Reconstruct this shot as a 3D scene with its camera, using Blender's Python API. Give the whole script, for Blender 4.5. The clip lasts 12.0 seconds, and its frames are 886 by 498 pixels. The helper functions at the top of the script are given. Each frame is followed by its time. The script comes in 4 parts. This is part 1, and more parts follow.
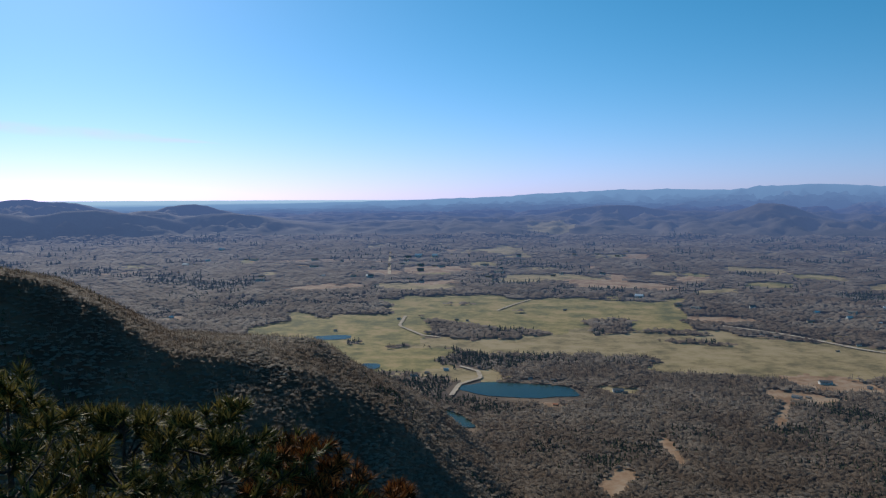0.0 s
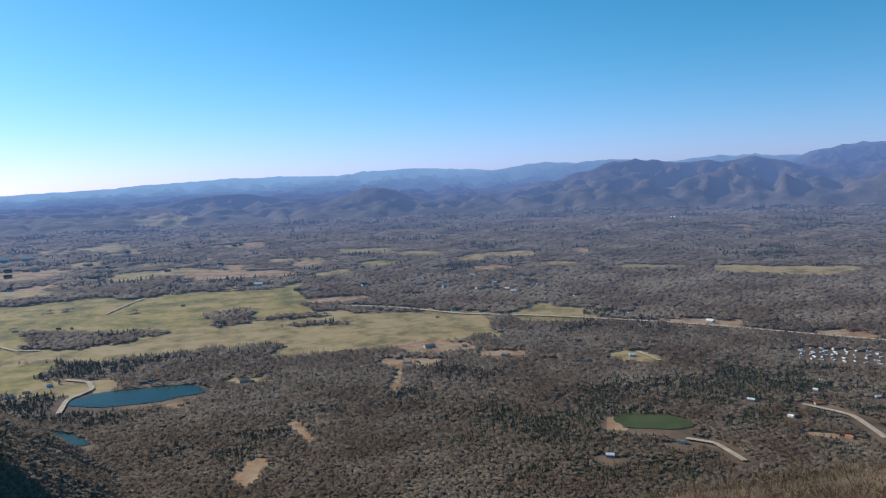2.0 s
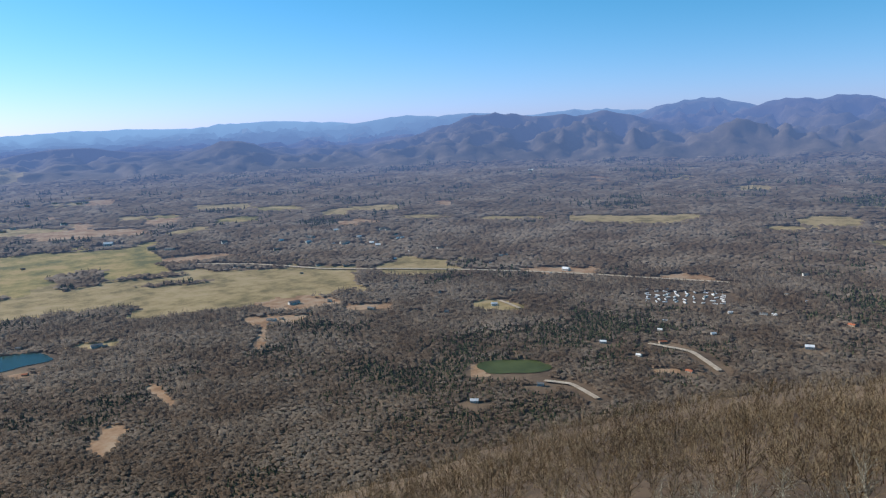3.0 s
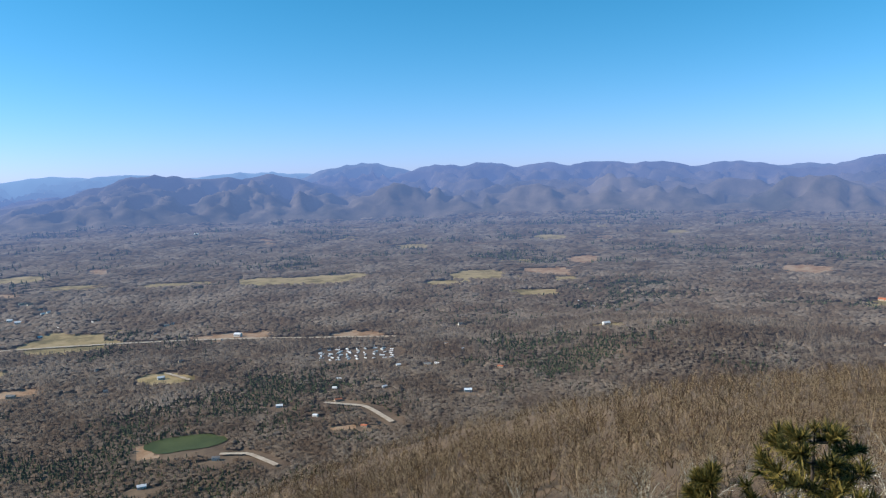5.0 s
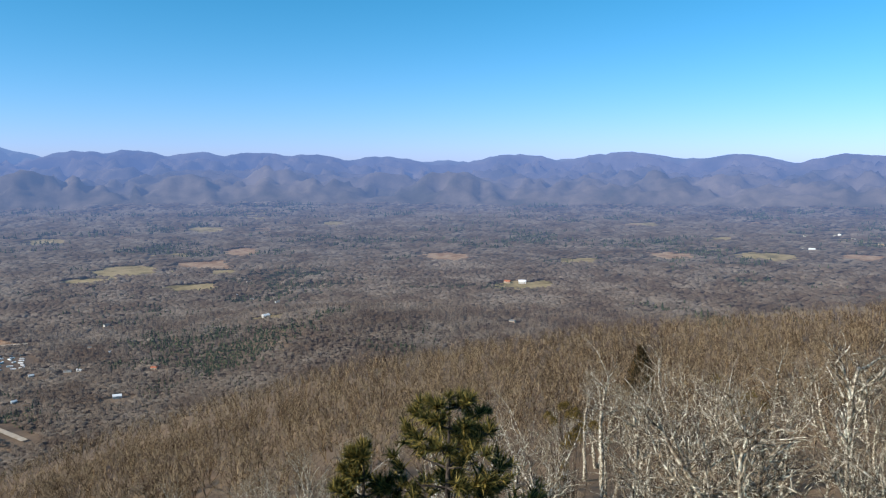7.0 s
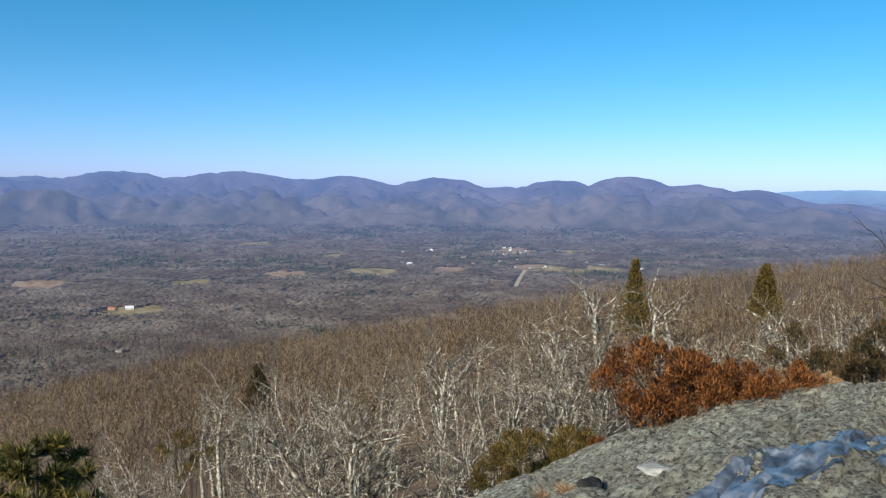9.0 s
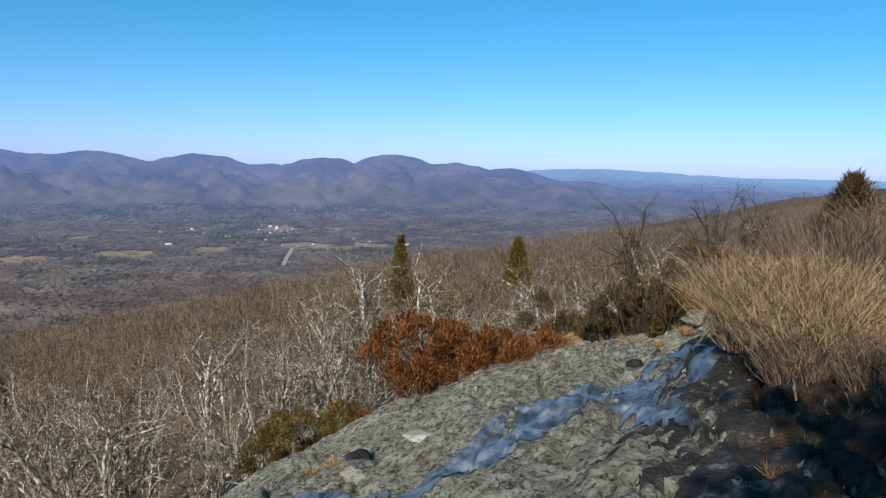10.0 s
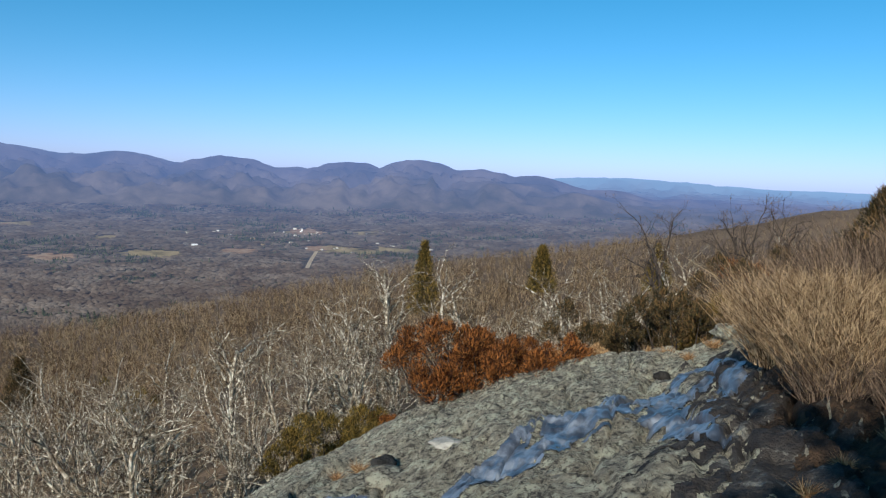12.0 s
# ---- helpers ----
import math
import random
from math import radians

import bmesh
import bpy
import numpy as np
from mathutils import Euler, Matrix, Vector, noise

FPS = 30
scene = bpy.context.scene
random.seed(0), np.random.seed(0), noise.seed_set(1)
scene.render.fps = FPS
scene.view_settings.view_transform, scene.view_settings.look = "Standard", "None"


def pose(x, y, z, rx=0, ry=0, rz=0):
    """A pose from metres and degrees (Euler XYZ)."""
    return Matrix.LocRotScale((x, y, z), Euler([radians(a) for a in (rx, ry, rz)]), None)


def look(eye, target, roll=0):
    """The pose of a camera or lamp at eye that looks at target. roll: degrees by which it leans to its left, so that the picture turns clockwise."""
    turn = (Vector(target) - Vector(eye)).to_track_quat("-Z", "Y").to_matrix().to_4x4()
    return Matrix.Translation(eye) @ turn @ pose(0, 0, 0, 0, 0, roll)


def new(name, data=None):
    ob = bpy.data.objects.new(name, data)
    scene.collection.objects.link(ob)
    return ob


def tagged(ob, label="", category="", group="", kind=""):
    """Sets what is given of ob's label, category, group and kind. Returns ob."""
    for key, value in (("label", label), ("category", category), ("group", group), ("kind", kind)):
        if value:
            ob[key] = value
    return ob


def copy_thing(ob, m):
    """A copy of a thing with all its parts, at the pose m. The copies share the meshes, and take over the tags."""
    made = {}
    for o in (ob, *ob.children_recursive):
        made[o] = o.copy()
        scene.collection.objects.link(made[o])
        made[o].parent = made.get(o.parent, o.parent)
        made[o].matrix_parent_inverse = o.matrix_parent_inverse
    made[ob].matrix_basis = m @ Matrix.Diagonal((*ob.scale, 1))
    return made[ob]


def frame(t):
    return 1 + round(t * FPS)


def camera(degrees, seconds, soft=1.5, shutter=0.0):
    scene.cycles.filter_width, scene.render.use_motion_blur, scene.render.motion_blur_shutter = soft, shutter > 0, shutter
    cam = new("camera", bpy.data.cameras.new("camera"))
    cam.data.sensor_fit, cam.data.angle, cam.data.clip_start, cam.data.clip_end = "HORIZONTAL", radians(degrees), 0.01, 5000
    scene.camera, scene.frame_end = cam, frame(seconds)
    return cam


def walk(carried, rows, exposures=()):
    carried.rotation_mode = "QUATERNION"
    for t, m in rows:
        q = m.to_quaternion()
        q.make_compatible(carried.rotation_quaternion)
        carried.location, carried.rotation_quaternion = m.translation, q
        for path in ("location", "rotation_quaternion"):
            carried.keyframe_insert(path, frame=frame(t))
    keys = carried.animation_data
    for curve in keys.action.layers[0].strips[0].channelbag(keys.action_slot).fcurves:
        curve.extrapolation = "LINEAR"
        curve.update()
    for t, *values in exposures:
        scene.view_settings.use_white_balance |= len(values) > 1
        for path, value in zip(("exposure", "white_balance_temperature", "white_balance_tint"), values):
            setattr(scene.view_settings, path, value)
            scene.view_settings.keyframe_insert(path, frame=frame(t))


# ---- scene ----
# Hilltop overlook: azimuths are clockwise from +y in degrees, the eye is near the origin.
cam = camera(59.6, 12.0, soft=1.2)
PATH = [
    (0.0, 0.000, 0.237, 0.002, -0.00, -3.87, -0.20),
    (0.5, 0.046, 0.232, 0.002, 11.24, -1.59, 0.07),
    (1.0, 0.070, 0.225, 0.003, 16.98, -2.56, -0.93),
    (1.5, 0.084, 0.217, 0.004, 20.52, -3.55, -2.00),
    (2.0, 0.113, 0.199, 0.007, 27.87, -5.25, -1.97),
    (2.5, 0.135, 0.179, 0.011, 33.72, -8.61, -2.36),
    (4.5, 0.194, 0.111, 0.018, 53.19, -4.54, -0.31),
    (5.0, 0.217, 0.056, 0.030, 62.18, -5.07, -1.50),
    (5.5, 0.221, 0.064, 0.020, 70.36, -4.48, 0.24),
    (6.0, 0.229, 0.054, 0.035, 79.35, -3.13, -0.36),
    (6.5, 0.222, 0.025, 0.010, 83.34, -4.57, -0.06),
    (8.5, 0.202, -0.078, -0.022, 106.02, -5.55, -0.40),
    (9.0, 0.174, -0.084, -0.009, 115.29, -4.39, 0.76),
    (9.5, 0.186, -0.080, -0.021, 127.70, -5.68, 1.10),
    (10.0, 0.175, -0.137, -0.021, 132.47, -5.79, 1.05),
    (10.5, 0.196, -0.168, -0.028, 138.62, -5.23, 1.57),
    (11.0, 0.188, -0.142, -0.024, 140.79, -5.54, 1.96),
    (11.5, 0.186, -0.132, -0.020, 139.30, -5.85, 2.31),
    (12.0, 0.216, -0.074, -0.005, 130.72, -5.39, 2.08),
]
walk(cam, [(t, look((x, y, z), (x + math.sin(radians(a)) * math.cos(radians(e)), y + math.cos(radians(a)) * math.cos(radians(e)), z + math.sin(radians(e))), r)) for t, x, y, z, a, e, r in PATH],
     exposures=[(0.0, -0.35), (1.0, -0.1), (2.5, 0.15), (4.5, 0.42), (6.5, 0.42), (8.5, 0.32), (9.5, 0.16), (10.5, 0.04), (12.0, 0.06)])

# ---- light ----
SUN_AZ, SUN_EL = -28.0, 29.0
world = bpy.data.worlds.new("sky")
scene.world = world
world.use_nodes = True
wn = world.node_tree.nodes
wn.clear()
sky = wn.new("ShaderNodeTexSky")
sky.sky_type = 'NISHITA'
sky.sun_disc = False
sky.sun_elevation, sky.sun_rotation = radians(SUN_EL), radians(SUN_AZ)
sky.altitude, sky.air_density, sky.dust_density, sky.ozone_density = 500, 1.0, 0.5, 3.0
# the air's colour: clear blue overhead, pale over the horizon
clear = wn.new("ShaderNodeCombineColor")
for channel, weights in enumerate(((0.88, 0.0, -0.23), (0.05, 0.85, 0.0), (0.0, 0.96, 0.52))):
    share = wn.new("ShaderNodeVectorMath")
    share.operation = 'DOT_PRODUCT'
    share.inputs[1].default_value = weights
    least = wn.new("ShaderNodeMath")
    least.operation = 'MAXIMUM'
    least.inputs[1].default_value = 0.1
    world.node_tree.links.new(sky.outputs[0], share.inputs[0])
    world.node_tree.links.new(share.outputs["Value"], least.inputs[0])
    world.node_tree.links.new(least.outputs[0], clear.inputs[channel])
bg = wn.new("ShaderNodeBackground")
bg.inputs[1].default_value = 0.102
wo = wn.new("ShaderNodeOutputWorld")
world.node_tree.links.new(clear.outputs[0], bg.inputs[0])
world.node_tree.links.new(bg.outputs[0], wo.inputs[0])
lamp = bpy.data.lights.new("sun", 'SUN')
lamp.energy, lamp.angle, lamp.color = 5.0, radians(0.55), (1.0, 0.93, 0.82)
sun = new("sun", lamp)
sun.matrix_world = look((math.sin(radians(SUN_AZ)) * 50, math.cos(radians(SUN_AZ)) * 50, 50 * math.tan(radians(SUN_EL))), (0, 0, 0))


# ---- materials ----
def rgb(*c):
    return (*c, 1.0)


def material(name, colours, scale=2.0, rough=0.9, detail=5.0, bump=0.0, bump_scale=20.0, island=0.0, air=False, metal=0.0, spec=0.2, stops=None, thin=0.0):
    """Two scales of noise through a colour ramp, a fine relief, and a little change from piece to piece."""
    m = bpy.data.materials.new(name)
    m.use_nodes = True
    n, l = m.node_tree.nodes, m.node_tree.links
    b = n["Principled BSDF"]
    b.inputs["Roughness"].default_value = rough
    b.inputs["Metallic"].default_value = metal
    b.inputs["Specular IOR Level"].default_value = spec
    tc = n.new("ShaderNodeTexCoord")
    nz = n.new("ShaderNodeTexNoise")
    nz.inputs["Scale"].default_value, nz.inputs["Detail"].default_value, nz.inputs["Roughness"].default_value = scale, detail, 0.65
    l.new(tc.outputs["Object"], nz.inputs["Vector"])
    ramp = n.new("ShaderNodeValToRGB")
    ramp.color_ramp.elements[0].position, ramp.color_ramp.elements[1].position = 0.38, 0.62
    ramp.color_ramp.elements[0].color, ramp.color_ramp.elements[1].color = rgb(*colours[0]), rgb(*colours[-1])
    for i, c in enumerate(colours[1:-1]):
        e = ramp.color_ramp.elements.new(0.38 + 0.24 * (i + 1) / (len(colours) - 1))
        e.color = rgb(*c)
    if stops:
        for e, s in zip(ramp.color_ramp.elements, stops):
            e.position = s
    last = nz.outputs["Fac"]
    if island:
        geo = n.new("ShaderNodeNewGeometry")
        mx = n.new("ShaderNodeMix")
        mx.inputs[0].default_value = island
        l.new(nz.outputs["Fac"], mx.inputs[2])
        l.new(geo.outputs["Random Per Island"], mx.inputs[3])
        last = mx.outputs[0]
    l.new(last, ramp.inputs[0])
    l.new(ramp.outputs[0], b.inputs["Base Color"])
    if bump:
        nb = n.new("ShaderNodeTexNoise")
        nb.inputs["Scale"].default_value, nb.inputs["Detail"].default_value = bump_scale, 6.0
        l.new(tc.outputs["Object"], nb.inputs["Vector"])
        bp = n.new("ShaderNodeBump")
        bp.inputs["Strength"].default_value, bp.inputs["Distance"].default_value = min(1.0, bump), 0.05
        l.new(nb.outputs["Fac"], bp.inputs["Height"])
        l.new(bp.outputs[0], b.inputs["Normal"])
    out = b.outputs[0]
    if thin:
        # light that passes through twigs, needles and dry stalks
        tr = n.new("ShaderNodeBsdfTranslucent")
        l.new(ramp.outputs[0], tr.inputs[0])
        mt = n.new("ShaderNodeMixShader")
        mt.inputs[0].default_value = thin
        l.new(b.outputs[0], mt.inputs[1])
        l.new(tr.outputs[0], mt.inputs[2])
        l.new(mt.outputs[0], n["Material Output"].inputs[0])
        out = mt.outputs[0]
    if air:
        # painted haze: the distance glows blue, more with the air in front of it
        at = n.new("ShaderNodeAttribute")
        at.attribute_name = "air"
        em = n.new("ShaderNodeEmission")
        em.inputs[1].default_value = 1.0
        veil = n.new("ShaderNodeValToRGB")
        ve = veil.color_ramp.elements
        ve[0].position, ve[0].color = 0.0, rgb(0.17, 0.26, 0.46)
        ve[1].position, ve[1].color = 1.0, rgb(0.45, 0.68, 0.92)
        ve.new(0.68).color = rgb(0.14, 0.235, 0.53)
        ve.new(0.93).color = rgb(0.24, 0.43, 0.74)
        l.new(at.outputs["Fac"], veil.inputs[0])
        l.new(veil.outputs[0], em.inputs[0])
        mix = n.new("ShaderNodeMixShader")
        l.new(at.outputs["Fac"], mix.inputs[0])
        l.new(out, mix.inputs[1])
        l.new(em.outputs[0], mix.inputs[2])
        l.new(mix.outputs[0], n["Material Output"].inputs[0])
    return m


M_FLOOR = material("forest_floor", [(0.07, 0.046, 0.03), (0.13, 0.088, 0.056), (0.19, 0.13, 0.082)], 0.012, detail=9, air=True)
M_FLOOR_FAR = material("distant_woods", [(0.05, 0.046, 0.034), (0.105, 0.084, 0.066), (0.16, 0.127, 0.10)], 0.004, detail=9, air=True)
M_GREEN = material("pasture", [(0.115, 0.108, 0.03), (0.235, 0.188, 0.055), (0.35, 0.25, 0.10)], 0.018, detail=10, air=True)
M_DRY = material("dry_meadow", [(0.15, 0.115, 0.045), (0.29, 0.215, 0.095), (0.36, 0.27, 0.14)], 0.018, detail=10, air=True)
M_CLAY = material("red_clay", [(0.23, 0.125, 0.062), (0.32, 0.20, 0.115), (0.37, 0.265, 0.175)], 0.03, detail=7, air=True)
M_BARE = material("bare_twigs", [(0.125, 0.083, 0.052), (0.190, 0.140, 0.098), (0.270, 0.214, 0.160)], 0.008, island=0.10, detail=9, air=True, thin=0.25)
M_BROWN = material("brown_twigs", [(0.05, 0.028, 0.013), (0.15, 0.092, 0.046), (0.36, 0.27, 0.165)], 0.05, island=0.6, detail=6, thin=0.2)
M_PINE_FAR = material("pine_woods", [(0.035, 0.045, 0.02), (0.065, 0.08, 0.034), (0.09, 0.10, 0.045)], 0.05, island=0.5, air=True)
M_WATER = material("lake_water", [(0.016, 0.042, 0.042), (0.03, 0.06, 0.05)], 0.01, rough=0.25, spec=0.10, bump=0.06, bump_scale=0.3)
M_WATER_G = material("pond_water", [(0.055, 0.068, 0.028), (0.085, 0.10, 0.04)], 0.02, rough=0.5, spec=0.06, bump=0.06, bump_scale=0.3)
M_ROAD = material("pale_road", [(0.35, 0.28, 0.21), (0.45, 0.38, 0.30)], 0.1)

# ---- land ----
VALLEY = -320.0


def hash2(i, j, seed):
    h = (i.astype(np.int64) * 374761393 + j.astype(np.int64) * 668265263 + seed * 2147483647) & 0xFFFFFFFF
    h = ((h ^ (h >> 13)) * 1274126177) & 0xFFFFFFFF
    return ((h ^ (h >> 16)) & 0xFFFFFF) / float(0xFFFFFF)


def vnoise(x, y, seed=0):
    """Smooth value noise, -1 to 1."""
    i, j = np.floor(x), np.floor(y)
    fx, fy = x - i, y - j
    fx, fy = fx * fx * (3 - 2 * fx), fy * fy * (3 - 2 * fy)
    a, b, c, d = hash2(i, j, seed), hash2(i + 1, j, seed), hash2(i, j + 1, seed), hash2(i + 1, j + 1, seed)
    return 2 * ((a * (1 - fx) + b * fx) * (1 - fy) + (c * (1 - fx) + d * fx) * fy) - 1


def fbm(x, y, octaves=4, seed=0, gain=0.5):
    s, k, a = 0 * x, 1.0, 1.0
    for o in range(octaves):
        s, k, a = s + a * vnoise(x * k + 17.3 * o, y * k - 9.1 * o, seed + o), k * 2.03, a * gain
    return s


def sm(x, a, b):
    t = np.clip((x - a) / (b - a), 0, 1)
    return t * t * (3 - 2 * t)


def near_far(d):
    """The distance shrinks ever more past a kilometre, so that land as far as the horizon fits; directions stay true."""
    return np.where(d < 1000, d, 1000 + 3500 * (1 - np.exp(-(np.maximum(d, 1000) - 1000) / 3500)))


def polar(az, d):
    return d * np.sin(np.radians(az)), d * np.cos(np.radians(az))


CREST_AZ = [-180, -100, -60, -10, 20, 35, 50, 63, 80, 98, 112, 128, 145, 158, 170, 180]
CREST_EL = [1, 5, 22, 27, 26, 23.5, 19.5, 16.5, 13, 10.3, 8.4, 5.8, 3.2, 2.2, 1.0, 1]
STEP_AZ, STEP = [-180, -120, -70, 140, 153, 164, 174, 180], [0.1, 0.4, 1, 1, 0.6, 0.12, 0, 0]
ROCK_AZ = 146.0
# hills of the distance: azimuth, height above the eye in degrees, half width in degrees, distance, half depth
PEAKS = [(-28.5, -0.15, 3.2, 9500, 1300), (-24.8, -0.95, 3.4, 7300, 900), (-18.0, -0.5, 2.0, 9000, 900), (-15.5, -1.1, 2.5, 7600, 800), (-31.0, -1.0, 3.0, 7000, 800), (-21, -1.0, 1.8, 7900, 700),
         (16.0, 0.50, 9.0, 21000, 4000), (26.0, 0.80, 6.0, 19000, 3500), (23.2, -0.5, 1.6, 8300, 700), (12.5, -0.6, 3, 9500, 700),
         (35.7, 0.90, 4.0, 17000, 2500), (40.0, 0.92, 4.5, 16000, 2500), (48.9, 0.95, 6, 16000, 2500), (42.0, 0.80, 3.4, 9800, 1400), (46.0, 0.60, 3.5, 9600, 1500), (49.8, 0.72, 2.8, 9900, 1500),
         (56.6, 1.38, 3.4, 13000, 1800), (62.0, 1.2, 3.2, 12000, 1800), (65.5, 1.3, 2.8, 12000, 1800), (69.5, 1.12, 3.0, 12000, 1900), (74.1, 1.1, 3.4, 12000, 1900), (77.5, 0.95, 3.0, 11600, 1700),
         (82.8, 0.78, 3.6, 12000, 1800), (87.5, 0.5, 3.5, 12500, 1800), (92.4, 0.98, 3.0, 12000, 1800), (96.5, 0.6, 3.0, 12500, 1800), (100.2, 1.08, 3.4, 12000, 1800), (104.5, 0.55, 3.0, 12300, 1800), (108.0, 0.82, 3.4, 12000, 1800),
         (115.0, 0.90, 3.0, 11500, 1700), (119.5, 0.35, 3.0, 12000, 1700), (123.7, 0.84, 2.8, 11500, 1700), (128.8, 1.05, 3.0, 11000, 1700), (133.0, 0.58, 3.0, 11000, 1700), (137.0, 0.2, 2.2, 10800, 1500), (142.5, -0.7, 1.8, 10500, 1300),
         (143.5, 0.30, 6.5, 20000, 3500), (149, -0.08, 5.0, 21000, 3500), (157.0, -0.12, 9.0, 22000, 3500), (170.0, -0.1, 9.0, 22000, 3500)]

hill_rng = np.random.default_rng(41)
for pa in np.arange(38, 142, 2.1):
    PEAKS.append((pa + hill_rng.uniform(-1.0, 1.0), hill_rng.uniform(-1.5, -0.35), hill_rng.uniform(0.8, 1.7), hill_rng.uniform(7300, 9600), hill_rng.uniform(420, 800)))


def rock_top(x, y):
    """The bald rock's slope: it falls ahead and to one side."""
    a = np.radians(ROCK_AZ)
    u, v = x * np.sin(a) + y * np.cos(a), x * np.cos(a) - y * np.sin(a)
    return u, v, -1.6 - 0.085 * np.maximum(u, 0) + 0.33 * np.clip(v, -9, 5.5) - 0.085 * np.maximum(0, -(v + 2.2)) ** 1.6 + 0.42 * np.minimum(u, 0)


def land(x, y):
    r = np.hypot(x, y) + 1e-6
    az = np.degrees(np.arctan2(x, y))
    slope = np.tan(np.radians(np.interp(az, CREST_AZ, CREST_EL))) - 0.018
    step = np.interp(az, STEP_AZ, STEP)
    u, v, top = rock_top(x, y)
    edge = np.maximum(np.maximum(np.maximum(-(v + 3.2), u - 15.0), -(u + 2.5)), 0)
    near = np.maximum(top, -6) - 0.35 - 9.5 * sm(edge, 0, 17) * step
    hill = -1.8 - 9.5 * step - r * slope
    w = sm(r, 14, 36)
    z = near * (1 - w) + hill * w + 0.9 * fbm(x / 14, y / 14, 3, 5) * sm(r, 12, 40)
    crest = np.interp(az, [-180, 0, 120, 145, 180], [200, 190, 240, 300, 300])
    z = z - 0.62 * np.maximum(0, r - crest) - 0.0004 * np.maximum(0, r - crest) ** 1.6 + 5 * fbm(x / 90, y / 90, 3, 9) * sm(r, 150, 330)
    # the wooded spur beside the valley
    ridge = np.interp(az, [-60, -38, -30, -26.7, -23.3, -19.7, -14, -9.4, -3.6, 1, 5, 10], [-40, -45, -58, -70, -98, -132, -142, -156, -200, -262, -312, -345])
    spur = ridge + 7 * fbm(x / 120, y / 120, 4, 31) - 0.68 * np.clip((ridge + 335) / 255, 0.02, 1) * np.maximum(690 - r, 0) - 0.0008 * np.maximum(r - 690, 0) ** 1.9
    spur = np.where((az > -75) & (az < 12), spur, -400)
    flat = 4 * fbm(x / 500, y / 500, 3, 3) * sm(r, 1900, 3200) + 16 * fbm(x / 1700, y / 1700, 4, 4) * sm(r, 2600, 5200)
    knoll = 42 * np.exp(-((az - 80) / 9.5) ** 2 - ((r - 1480) / 230) ** 2)
    z = np.maximum(np.maximum(z, spur), VALLEY + flat + knoll)
    far = r > 5200
    if far.any():
        xf, yf, rf, af = x[far], y[far], r[far], az[far]
        m = 0 * rf
        rough = 1 + 0.06 * fbm(af / 1.3, rf / 700, 4, 21)
        carve = 0.62 * np.abs(fbm(af / 1.7, rf / 900, 4, 23)) ** 0.8
        for pa, pe, pw, pd, pdd in PEAKS:
            top = (-VALLEY + pd * math.tan(radians(pe)))
            q = np.sqrt(((af - pa) / (pw * 1.15)) ** 2 + ((rf - pd) / pdd) ** 2)
            m = np.maximum(m, top * (1 / (1 + (q * 0.62) ** 2)) * (1 + (rough - 1) * sm(q, 0.15, 0.8)) * (1 - carve * sm((pd - rf) / pdd, 0.02, 0.8)))
        m = m * (1 + 0.034 * fbm(af / 0.6, rf / 2500, 4, 27))
        folds = np.abs(fbm(af / 2.0, rf / 3200, 5, 41)) * 85 * sm(rf, 6400, 7600) * sm(af, 36, 46) * (1 - sm(af, 130, 142))
        z[far] = z[far] + np.maximum(m, 0) * sm(rf, 5600, 7400) + folds * (1 - sm(rf, 8200, 9500))
    return z


# share of the painted haze at a distance
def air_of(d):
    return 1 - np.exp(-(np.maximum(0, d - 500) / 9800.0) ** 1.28)


